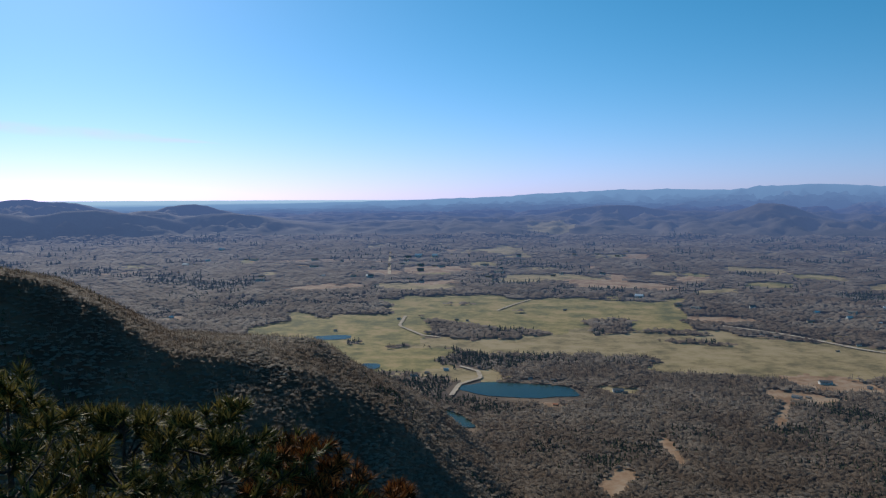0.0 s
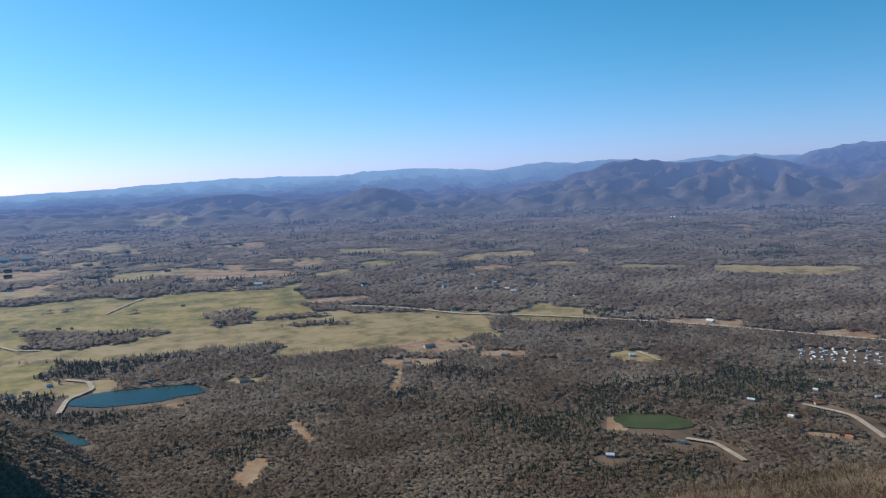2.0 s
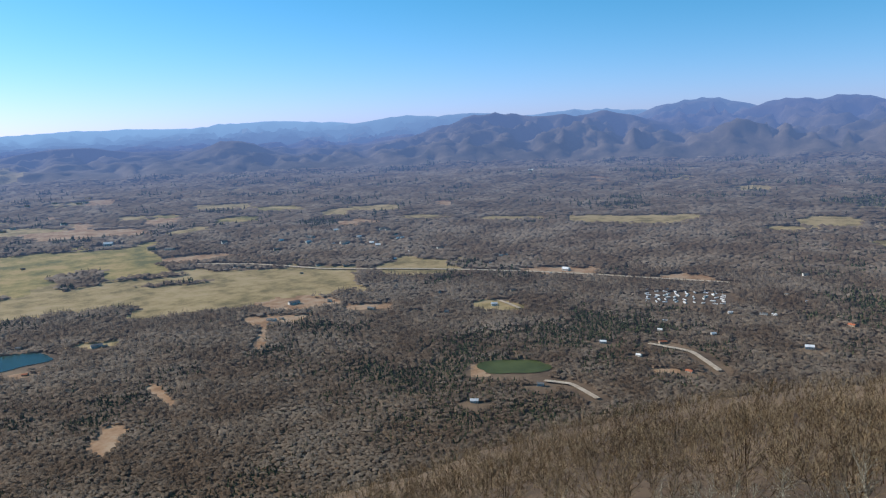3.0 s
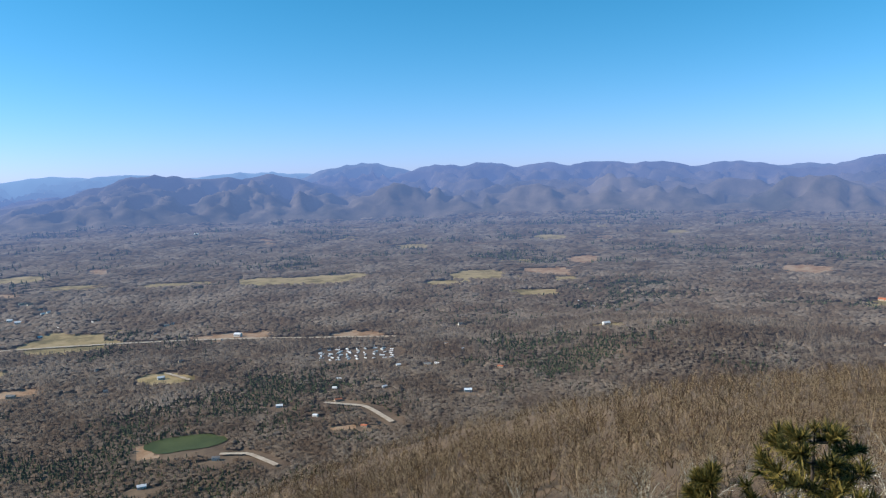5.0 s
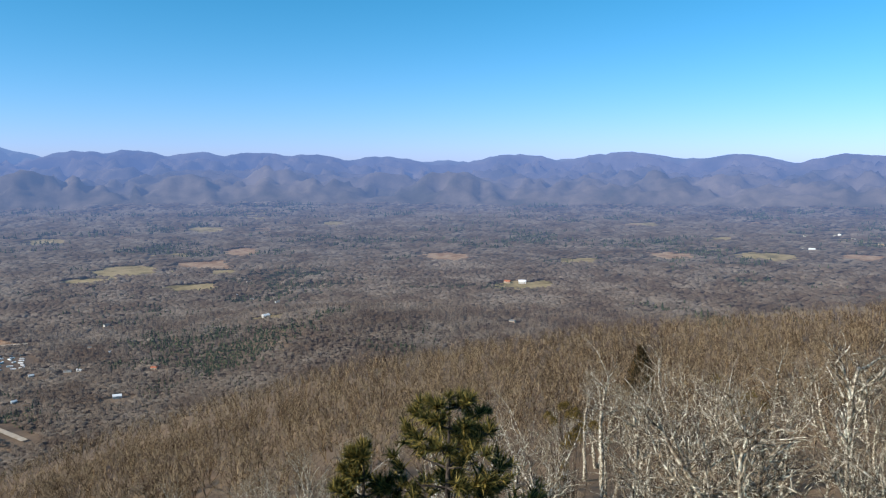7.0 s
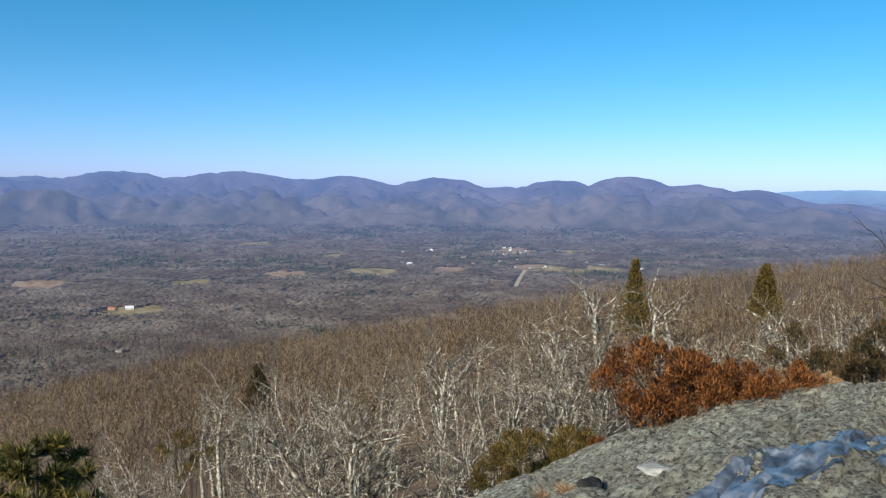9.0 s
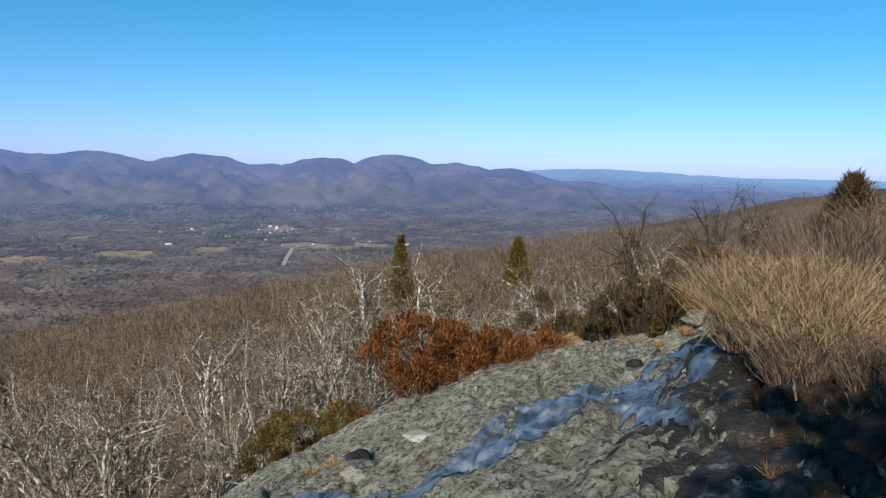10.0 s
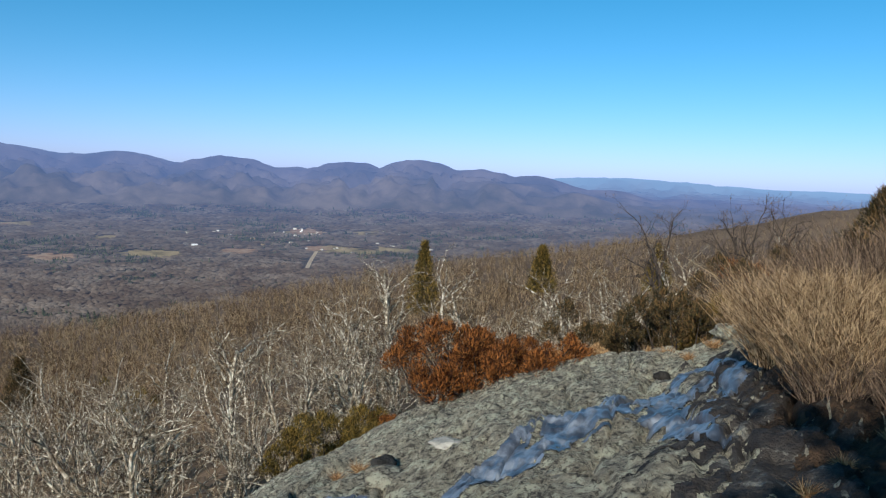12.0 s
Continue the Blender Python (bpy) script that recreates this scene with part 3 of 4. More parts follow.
# ---- trees with limbs ----
class Shape:
    def __init__(self):
        self.v, self.f, self.n = [], [], 0

    def tube(self, pts, rads, sides):
        """A tapered tube along the points; triangles."""
        pts = [Vector(p) for p in pts]
        ring = []
        for i, p in enumerate(pts):
            d = (pts[min(i + 1, len(pts) - 1)] - pts[max(i - 1, 0)]).normalized()
            e = d.orthogonal().normalized()
            g = d.cross(e)
            ring.append(self.n)
            for s in range(sides):
                a = 2 * math.pi * s / sides
                self.v.append(p + (e * math.cos(a) + g * math.sin(a)) * rads[i])
            self.n += sides
        for r0, r1 in zip(ring, ring[1:]):
            for s in range(sides):
                t = (s + 1) % sides
                self.f += [(r0 + s, r0 + t, r1 + t), (r0 + s, r1 + t, r1 + s)]

    def blade(self, p, q, w, turn):
        side = Vector((math.cos(turn), math.sin(turn), 0.3)).normalized() * w
        self.v += [p - side, p + side, q]
        self.f.append((self.n, self.n + 1, self.n + 2))
        self.n += 3

    def mesh(self, name, mat, smooth=True):
        return mesh_from(name, np.array([tuple(p) for p in self.v]), self.f, [mat], smooth)

    def tris(self):
        v = np.array([tuple(p) for p in self.v])
        return v[np.array(self.f)]


def grow(wood, twig, rnd, p, d, length, rad, level, plan, least=0.0035):
    """One limb and what grows from it. plan: per level (segments, sides, children, spread, child length)."""
    seg, sides, kids, spread, part_len = plan[level]
    pts, rads, dirs = [p], [rad], [d]
    crook = 0.11 + 0.12 * level
    for i in range(seg):
        d = (d + Vector((rnd.gauss(0, crook), rnd.gauss(0, crook), rnd.gauss(0.0, crook * 0.9)))).normalized()
        p = p + d * length / seg
        pts.append(p), dirs.append(d)
        rads.append(rad * (1 - 0.75 * (i + 1) / seg))
    last = level == len(plan) - 1
    if sides == 1:
        twig.blade(pts[0], pts[-1], max(rad, least), rnd.uniform(0, 6.3))
    else:
        (twig if level >= 3 else wood).tube(pts, rads, sides)
    if last:
        return
    for c in range(kids):
        f = rnd.uniform(0.35 if level == 0 else 0.25, 1.0)
        i = min(int(f * seg), seg - 1)
        g = f * seg - i
        q = pts[i].lerp(pts[i + 1], g)
        axis = Vector((rnd.gauss(0, 1), rnd.gauss(0, 1), rnd.gauss(0, 0.5))).normalized()
        out = (dirs[i + 1] + axis * spread * rnd.uniform(0.6, 1.3)).normalized()
        grow(wood, twig, rnd, q, out, length * part_len * rnd.uniform(0.6, 1.15) * (1.15 - 0.4 * f), rads[i] * rnd.uniform(0.5, 0.72), level + 1, plan, least)


FINE = [(8, 6, 10, 0.72, 0.44), (6, 5, 6, 0.95, 0.52), (4, 3, 4, 1.0, 0.58), (2, 3, 4, 0.9, 0.62), (1, 1, 0, 0, 0)]
ROUGH = [(3, 3, 6, 0.75, 0.52), (2, 3, 5, 0.8, 0.6), (1, 1, 5, 0.85, 0.65), (1, 1, 0, 0, 0)]
SPARSE = [(2, 3, 6, 0.7, 0.55), (1, 1, 5, 0.8, 0.6), (1, 1, 0, 0, 0)]


def bare_shape(seed, height, plan, stems=1, thick=0.014):
    rnd = random.Random(seed)
    wood, twig = Shape(), Shape()
    for s in range(stems):
        d = Vector((rnd.gauss(0, 0.16), rnd.gauss(0, 0.16), 1)).normalized()
        grow(wood, twig, rnd, Vector((rnd.gauss(0, 0.1) * (stems > 1), rnd.gauss(0, 0.1) * (stems > 1), -0.4)), d, height * 0.82, height * thick * rnd.uniform(0.8, 1.2), 0, plan, 0.0035 if height < 2 else 0.007)
    return wood, twig


def joined(seed, plan, stems=1, thick=0.013):
    wood, twig = bare_shape(seed, 1.0, plan, stems, thick)
    return np.concatenate([wood.tris(), twig.tris()])


def canopy_top(az, d, lower=0.0):
    return -4.5 - d * (np.tan(np.radians(np.interp(az, CREST_AZ, CREST_EL) + lower)) - 0.018)


for k, (d0, d1, gap, plan) in enumerate(((52, 135, 3.3, ROUGH), (135, 345, 4.4, SPARSE))):
    hx, hy, hs = scatter(-45, 178, d0, d1, lambda d: gap, 21 + k)
    haz, hd_ = np.degrees(np.arctan2(hx, hy)), np.hypot(hx, hy)
    hh = np.clip(canopy_top(haz, hd_) - land(hx, hy), 3.2, 15) * rng.uniform(0.66, 1.12, len(hx))
    hill = plant("hillside_woods", hx, hy, hh, [joined(100 + s, plan, 1 + (s % 3 == 0), 0.015) for s in range(10)], M_BROWN, 9 + k, with_air=False)
    tagged(hill, "bare brown hardwoods on the slope below the rock", "woods", kind="stuff")

# ---- bald rock ----
def rock_material():
    m = bpy.data.materials.new("lichen_rock")
    m.use_nodes = True
    n, l = m.node_tree.nodes, m.node_tree.links
    b = n["Principled BSDF"]
    tc = n.new("ShaderNodeTexCoord")

    def noise_node(scale, detail, rough=0.6):
        q = n.new("ShaderNodeTexNoise")
        q.inputs["Scale"].default_value, q.inputs["Detail"].default_value, q.inputs["Roughness"].default_value = scale, detail, rough
        l.new(tc.outputs["Object"], q.inputs["Vector"])
        return q

    def ramp_node(src, stops):
        r = n.new("ShaderNodeValToRGB")
        e = r.color_ramp.elements
        e[0].position, e[0].color = stops[0][0], rgb(*stops[0][1])
        e[1].position, e[1].color = stops[-1][0], rgb(*stops[-1][1])
        for p, c in stops[1:-1]:
            e.new(p).color = rgb(*c)
        l.new(src, r.inputs[0])
        return r

    base = ramp_node(noise_node(8.0, 12, 0.78).outputs["Fac"], [(0.40, (0.10, 0.09, 0.07)), (0.46, (0.27, 0.245, 0.185)), (0.53, (0.38, 0.35, 0.26)), (0.60, (0.54, 0.51, 0.38))])
    lichen = ramp_node(noise_node(3.2, 12, 0.8).outputs["Fac"], [(0.525, (0, 0, 0)), (0.55, (1, 1, 1))])
    black = ramp_node(noise_node(15.0, 10, 0.78).outputs["Fac"], [(0.45, (1, 1, 1)), (0.47, (0, 0, 0))])
    m1 = n.new("ShaderNodeMix")
    m1.data_type = 'RGBA'
    l.new(lichen.outputs[0], m1.inputs[0])
    l.new(base.outputs[0], m1.inputs[6])
    m1.inputs[7].default_value = rgb(0.56, 0.56, 0.42)
    half = n.new("ShaderNodeMath")
    half.operation = 'MULTIPLY'
    half.inputs[1].default_value = 0.85
    l.new(black.outputs[0], half.inputs[0])
    m2 = n.new("ShaderNodeMix")
    m2.data_type = 'RGBA'
    l.new(half.outputs[0], m2.inputs[0])
    l.new(m1.outputs[2], m2.inputs[6])
    m2.inputs[7].default_value = rgb(0.035, 0.033, 0.028)
    l.new(m2.outputs[2], b.inputs["Base Color"])
    b.inputs["Roughness"].default_value = 0.85
    b.inputs["Specular IOR Level"].default_value = 0.3
    bp = n.new("ShaderNodeBump")
    bp.inputs["Strength"].default_value, bp.inputs["Distance"].default_value = 1.0, 0.14
    l.new(noise_node(11.0, 12, 0.78).outputs["Fac"], bp.inputs["Height"])
    l.new(bp.outputs[0], b.inputs["Normal"])
    return m


M_ROCK = rock_material()
RA = radians(ROCK_AZ)


def uv_place(u, v):
    """From along and across the rock to the plan."""
    return u * math.sin(RA) + v * math.cos(RA), u * math.cos(RA) - v * math.sin(RA)


def rock_height(u, v):
    """The rock's own relief: swells, steps along the dip and cracks."""
    x, y = uv_place(u, v)
    _, _, z = rock_top(x, y)
    z = z + 0.16 * fbm(u / 3.1, v / 2.2, 3, 51) + 0.075 * fbm(u / 0.9, v / 0.5, 5, 52, 0.6)
    w = fbm(u / 4.0, v / 1.6, 3, 53)
    z = z - 0.13 * np.exp(-(w / 0.05) ** 2) - 0.07 * np.exp(-(fbm(u / 2.6, v / 0.9, 3, 54) / 0.05) ** 2) - 0.02 * np.exp(-(fbm(u / 0.8, v / 0.5, 3, 58) / 0.09) ** 2)
    gutter = v + 0.05 - 0.10 * (u - 8.5) - 0.25 * fbm(u / 2.0, 0 * v, 2, 55)
    z = z - 0.12 * np.exp(-(gutter / 0.5) ** 2) * sm(u, 5, 7)
    z = z + 0.035 * np.abs(fbm(u / 0.42, v / 0.20, 4, 59, 0.6)) - 0.05 * np.exp(-(fbm(u / 1.5, v / 0.45, 4, 60) / 0.035) ** 2)
    rim = np.maximum(0, u - 14.5 - 0.5 * fbm(v / 1.5, 0 * v, 2, 56))
    return z - 0.25 * rim ** 1.5


us = np.concatenate([np.linspace(-3.5, 3.9, 70), np.linspace(4, 15.5, 400), np.linspace(15.7, 17.5, 14)])
vs_ = np.concatenate([np.linspace(-7, -4.4, 32), np.linspace(-4.3, 4.0, 300), np.linspace(4.15, 9, 50)])
U, V = np.meshgrid(us, vs_, indexing="ij")
rx, ry = uv_place(U, V)
rock = new("rock_outcrop", mesh_from("rock_outcrop", np.stack([rx, ry, rock_height(U, V)], -1).reshape(-1, 3), grid_faces(len(us), len(vs_)), [M_ROCK], True))
tagged(rock, "lichen-grey bald granite outcrop sloping off the summit", "rock", kind="structure")

def part(name, shape, mat, parent, label="", smooth=True):
    ob = new(name, shape.mesh(name, mat, smooth) if isinstance(shape, Shape) else shape)
    ob.parent = parent
    return tagged(ob, label)


def thing(name, x, y, label, category, group="", z=None):
    """An empty at the foot of a thing."""
    ob = new(name)
    ob.location = (x, y, float(land(np.array([x]), np.array([y]))[0]) if z is None else z)
    return tagged(ob, label, category, group)


def at(az, d):
    return d * math.sin(radians(az)), d * math.cos(radians(az))


fu, fv = np.linspace(1.0, 12.5, 470), np.linspace(-4.0, 4.6, 400)
FU, FV = np.meshgrid(fu, fv, indexing="ij")


def grid_patch(name, mask, lift, mat, label, category):
    """A film over the rock where the mask holds."""
    x, y = uv_place(FU, FV)
    f = grid_faces(470, 400)
    f = f[mask.ravel()[f].all(1)]
    keep_v = np.unique(f)
    back = np.zeros(FU.size, int)
    back[keep_v] = np.arange(len(keep_v))
    v = np.stack([x, y, rock_height(FU, FV) + lift], -1).reshape(-1, 3)[keep_v]
    return tagged(new(name, mesh_from(name, v, back[f], [mat], True)), label, category, kind="structure")


# ---- wet seep and soil on the rock ----
M_SEEP = material("wet_film", [(0.03, 0.035, 0.045), (0.075, 0.09, 0.115), (0.20, 0.23, 0.27)], 3.5, rough=0.32, spec=0.8, bump=0.10, bump_scale=16.0, detail=9)
M_SOIL = material("dark_soil", [(0.014, 0.010, 0.008), (0.035, 0.024, 0.016), (0.085, 0.05, 0.028)], 3.5, rough=0.9, bump=1.0, bump_scale=42, detail=9)
M_DARKROCK = material("dark_rock", [(0.022, 0.018, 0.016), (0.05, 0.044, 0.038), (0.16, 0.155, 0.13)], 4.0, rough=0.8, spec=0.25, bump=0.9, bump_scale=34, detail=10, stops=[0.40, 0.57, 0.62])


def near_line(pts, width):
    """Inside an uneven band along a line of (along, across)."""
    best = np.full(FU.shape, 9.0)
    for (u0, v0, w0), (u1, v1, w1) in zip(pts, pts[1:]):
        t = np.clip(((FU - u0) * (u1 - u0) + (FV - v0) * (v1 - v0)) / ((u1 - u0) ** 2 + (v1 - v0) ** 2), 0, 1)
        best = np.minimum(best, np.hypot(FU - u0 - t * (u1 - u0), FV - v0 - t * (v1 - v0)) / (w0 + t * (w1 - w0)))
    along, across = FU * 0.87 + FV * 0.49, FV * 0.87 - FU * 0.49
    return best < 1 + width * np.maximum(fbm(along / 0.9, across / 0.13, 5, 61, 0.62), -1.3)


# a darker band laid over the rock below the brush
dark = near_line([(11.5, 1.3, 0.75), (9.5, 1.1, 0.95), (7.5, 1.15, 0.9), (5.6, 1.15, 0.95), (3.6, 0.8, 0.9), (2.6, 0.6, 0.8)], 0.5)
grid_patch("dark_rock", dark, 0.008, M_DARKROCK, "dark stone below the brush", "rock")
seep = near_line([(10.9, 0.75, 0.30), (10.0, 0.25, 0.30), (9.2, -0.25, 0.34), (8.2, -0.75, 0.36), (7.2, -1.35, 0.30), (6.6, -1.75, 0.22)], 0.42) | near_line([(9.6, 0.15, 0.16), (8.0, 0.05, 0.22), (6.9, 0.22, 0.18), (6.2, 0.38, 0.12)], 0.6) | near_line([(10.2, 0.9, 0.12), (9.0, 0.7, 0.16), (8.2, 0.6, 0.1)], 0.7) | near_line([(6.9, -2.9, 0.3), (6.5, -2.2, 0.25)], 0.6)
seep &= ~((fbm(FU / 0.35, FV / 0.12, 3, 66) > 0.95))
grid_patch("water_seep", seep, 0.015, M_SEEP, "thin blue sheet of meltwater running down granite", "water")
# a near-black soil patch laid over the rock beside the brush
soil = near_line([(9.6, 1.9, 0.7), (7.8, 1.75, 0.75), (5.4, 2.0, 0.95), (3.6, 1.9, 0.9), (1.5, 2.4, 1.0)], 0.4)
grid_patch("soil", soil, 0.013, M_SOIL, "dark soil with dead grass roots", "ground")


def boulder(name, u, v, size, mat, label, flat=0.6, seed=0):
    bm = bmesh.new()
    bmesh.ops.create_icosphere(bm, subdivisions=3, radius=size)
    for q in bm.verts:
        k = 1 + 0.35 * noise.noise(q.co / size * 1.3 + Vector((seed, 2, 5))) + 0.12 * noise.noise(q.co / size * 4)
        q.co = Vector((q.co.x * k, q.co.y * k * 0.8, q.co.z * k * flat))
    me = bpy.data.meshes.new(name)
    bm.to_mesh(me)
    bm.free()
    me.materials.append(mat)
    for p in me.polygons:
        p.use_smooth = True
    ob = new(name, me)
    x, y = uv_place(u, v)
    ob.location = (x, y, float(rock_height(np.array([u]), np.array([v]))[0]) + size * flat * 0.35)
    ob.rotation_euler = (0, 0, seed)
    return tagged(ob, label, "rock")


# black for a loose stone and for the lump that paints a shaded hole
M_STONE_HOLE = material("stone_and_hole_black", [(0.012, 0.011, 0.010), (0.04, 0.038, 0.034)], 5, bump=0.8)
M_PALE = material("pale_quartz", [(0.30, 0.29, 0.25), (0.44, 0.42, 0.36)], 6, bump=0.7)
boulder("boulder", 12.0, 0.1, 0.13, M_STONE_HOLE, "small dark loose stone on bald granite", 0.7, 1)
# black lump painted in for the dark hole in the granite
boulder("boulder", 8.15, -2.9, 0.17, M_STONE_HOLE, "dark hole beside the seep, drawn as a black lump", 0.55, 2)
boulder("boulder", 7.7, -2.75, 0.24, M_ROCK, "rounded grey stone beside the seep", 0.45, 3)
boulder("boulder", 8.1, -2.15, 0.20, M_PALE, "pale lichen-white stone set in the granite", 0.22, 4)
boulder("boulder", 9.7, 3.25, 0.95, M_ROCK, "grey granite hump rising behind the brush", 0.16, 5)
boulder("boulder", 14.3, 1.3, 0.4, M_ROCK, "low granite block at the rock's rim", 0.35, 7)

# ---- plants ----
M_BARK = material("lichen_bark", [(0.075, 0.055, 0.038), (0.30, 0.26, 0.195), (0.70, 0.67, 0.55)], 7, bump=0.6, detail=8, stops=[0.40, 0.51, 0.63])
M_TWIG = material("grey_twigs", [(0.04, 0.024, 0.014), (0.12, 0.078, 0.045), (0.30, 0.235, 0.155)], 1.5, island=0.6)
M_DARKBARK = material("dark_bark", [(0.03, 0.024, 0.02), (0.09, 0.07, 0.055)], 8, bump=0.8)
M_DARKTWIG = material("dark_twigs", [(0.05, 0.035, 0.026), (0.12, 0.085, 0.06), (0.20, 0.15, 0.11)], 2, island=0.5)
M_NEEDLE = material("pine_needles", [(0.045, 0.045, 0.012), (0.10, 0.092, 0.022), (0.24, 0.18, 0.045)], 2.5, island=0.6, rough=0.6, thin=0.2)
M_RUST = material("rusty_juniper", [(0.035, 0.014, 0.006), (0.15, 0.054, 0.013), (0.33, 0.125, 0.03)], 3.0, island=0.6, rough=0.8, thin=0.12)
M_OLIVE = material("olive_juniper", [(0.04, 0.032, 0.010), (0.13, 0.098, 0.022), (0.27, 0.18, 0.042)], 3.0, island=0.6, rough=0.8, thin=0.15)
M_DUSK = material("dark_juniper", [(0.030, 0.026, 0.012), (0.07, 0.055, 0.022), (0.15, 0.09, 0.035)], 2.0, island=0.55, rough=0.8)
M_BROOM = material("tan_stalks", [(0.08, 0.046, 0.022), (0.25, 0.158, 0.078), (0.50, 0.36, 0.21)], 1.2, island=0.7, thin=0.15)
M_BRUSH = material("brown_stalks", [(0.04, 0.026, 0.018), (0.11, 0.075, 0.05), (0.24, 0.17, 0.115)], 1.2, island=0.6)
M_GRASS = material("dead_grass", [(0.20, 0.10, 0.04), (0.38, 0.22, 0.10), (0.50, 0.34, 0.18)], 2, island=0.6)


def bare_tree(seed, height, x, y, label, group, stems=1, dark=False, plan=FINE, thick=0.012):
    wood, twig = bare_shape(seed, height, plan, stems, thick)
    t = thing("bare_tree", x, y, label, "tree", group)
    part("trunk", wood, M_DARKBARK if dark else M_BARK, t)
    part("crown", twig, M_DARKTWIG if dark else M_TWIG, t)
    return t


def tuft(shape, rnd, p, d, n, length, width):
    """Needles standing out round a shoot."""
    for _ in range(n):
        a = (d * rnd.uniform(0.3, 1.2) + Vector((rnd.gauss(0, 0.6), rnd.gauss(0, 0.6), rnd.gauss(0.1, 0.5)))).normalized()
        shape.blade(p, p + a * length * rnd.uniform(0.7, 1.3), width, rnd.uniform(0, 6.3))


def pine_tree(seed, height, radius, x, y, label, mat=None, z=None, needle=0.11, whorls=15, tufts=30, lowest=0.25, width=0.010):
    """Trunk, whorled limbs that bend up, and shoots set with needles."""
    rnd = random.Random(seed)
    trunk, limbs, needles = Shape(), Shape(), Shape()
    top = Vector((rnd.gauss(0, 0.012), rnd.gauss(0, 0.012), 1)) * height
    trunk.tube([Vector((0, 0, -0.3)), top * 0.35 + Vector((0.03, 0.02, 0)), top * 0.7, top], [height * 0.020 + 0.02, height * 0.015 + 0.01, height * 0.008, 0.008], 7)
    for w in range(whorls):
        f = lowest + (1 - lowest) * (w + 0.5) / whorls
        reach = radius * min(1.0, (1.02 - f) * 1.7 / (1 - lowest) + 0.10) * rnd.uniform(0.75, 1.1)
        for b in range(rnd.randint(5, 7)):
            a = rnd.uniform(0, 6.3)
            out = Vector((math.cos(a), math.sin(a), 0))
            p0 = top * f
            p1 = p0 + out * reach * 0.55 + Vector((0, 0, reach * rnd.uniform(0.0, 0.25)))
            p2 = p0 + out * reach * rnd.uniform(0.85, 1.1) + Vector((0, 0, reach * rnd.uniform(0.25, 0.6)))
            limbs.tube([p0, p1, p2], [0.012 + reach * 0.008, 0.009, 0.004], 4)
            for s in range(6):
                g = rnd.uniform(0.35, 1.0)
                q = p0.lerp(p1, g * 2) if g < 0.5 else p1.lerp(p2, g * 2 - 1)
                side = (out * 0.6 + Vector((rnd.gauss(0, 0.7), rnd.gauss(0, 0.7), rnd.uniform(0.1, 0.9)))).normalized()
                e = q + side * reach * rnd.uniform(0.12, 0.34)
                limbs.tube([q, e], [0.005, 0.003], 3)
                for m in range(3):
                    tuft(needles, rnd, q.lerp(e, (m + 1) / 3), side, tufts // 3 + 1, needle, width)
            tuft(needles, rnd, p2, (p2 - p1).normalized(), tufts, needle, width)
    tuft(needles, rnd, top, Vector((0, 0, 1)), tufts * 2, needle, width)
    t = thing("pine_tree", x, y, label, "tree", z=z)
    part("trunk", trunk, M_DARKBARK, t)
    part("branchwork", limbs, M_DARKBARK, t)
    part("foliage", needles, mat or M_NEEDLE, t, smooth=False)
    return t


def juniper(seed, width, height, x, y, mat, label, z=None, cone=False, sprays=240, name="juniper_bush", low=0.02):
    """A bush of feathery sprays on several stems."""
    rnd = random.Random(seed)
    stems, sprays_shape = Shape(), Shape()
    lobes = [(rnd.gauss(0, 0.36) * width, rnd.gauss(0, 0.36) * width, rnd.uniform(0.4, 1.0)) for _ in range(19)]
    if cone:
        lobes = [(0, 0, 1.0)]
    for lx, ly, lh in lobes:
        stems.tube([Vector((lx * 0.2, ly * 0.2, -0.1)), Vector((lx * 0.7, ly * 0.7, height * lh * 0.45)), Vector((lx, ly, height * lh * 0.92))], [0.03, 0.02, 0.006], 5)
    size = 0.085 * width if cone else 0.038 * width
    for i in range(sprays):
        lx, ly, lh = rnd.choice(lobes)
        if cone:
            f = low + (1 - low) * rnd.uniform(0.0, 1.0) ** 1.1
            r = width * 0.5 * min(1.0, 1.25 * (1.03 - f) / (1.03 - low)) * rnd.uniform(0.35, 1.15)
            a = rnd.uniform(0, 6.3)
            p = Vector((math.cos(a) * r, math.sin(a) * r, f * height))
            d = Vector((math.cos(a) * 0.8, math.sin(a) * 0.8, 0.9)).normalized()
        else:
            a, b, r = rnd.uniform(0, 6.3), rnd.uniform(-0.3, 1.5), rnd.uniform(0.55, 1.0)
            p = Vector((lx + math.cos(a) * math.cos(b) * r * width * 0.16, ly + math.sin(a) * math.cos(b) * r * width * 0.16, max(0.03, height * lh - width * 0.2 * (1 - math.sin(b) * r))))
            d = Vector((math.cos(a) * math.cos(b), math.sin(a) * math.cos(b), 0.5 + math.sin(b))).normalized()
        for _ in range(9):
            q = p + Vector((rnd.gauss(0, 1), rnd.gauss(0, 1), rnd.gauss(0, 1))) * size * 0.5
            e = (d + Vector((rnd.gauss(0, 0.55), rnd.gauss(0, 0.55), rnd.gauss(0, 0.45)))).normalized()
            sprays_shape.blade(q, q + e * size * rnd.uniform(0.8, 1.9), size * 0.17, rnd.uniform(0, 6.3))
    t = thing(name, x, y, label, "tree" if cone else "bush", z=z)
    part("stem", stems, M_DARKBARK, t)
    part("foliage", sprays_shape, mat, t, smooth=False)
    return t


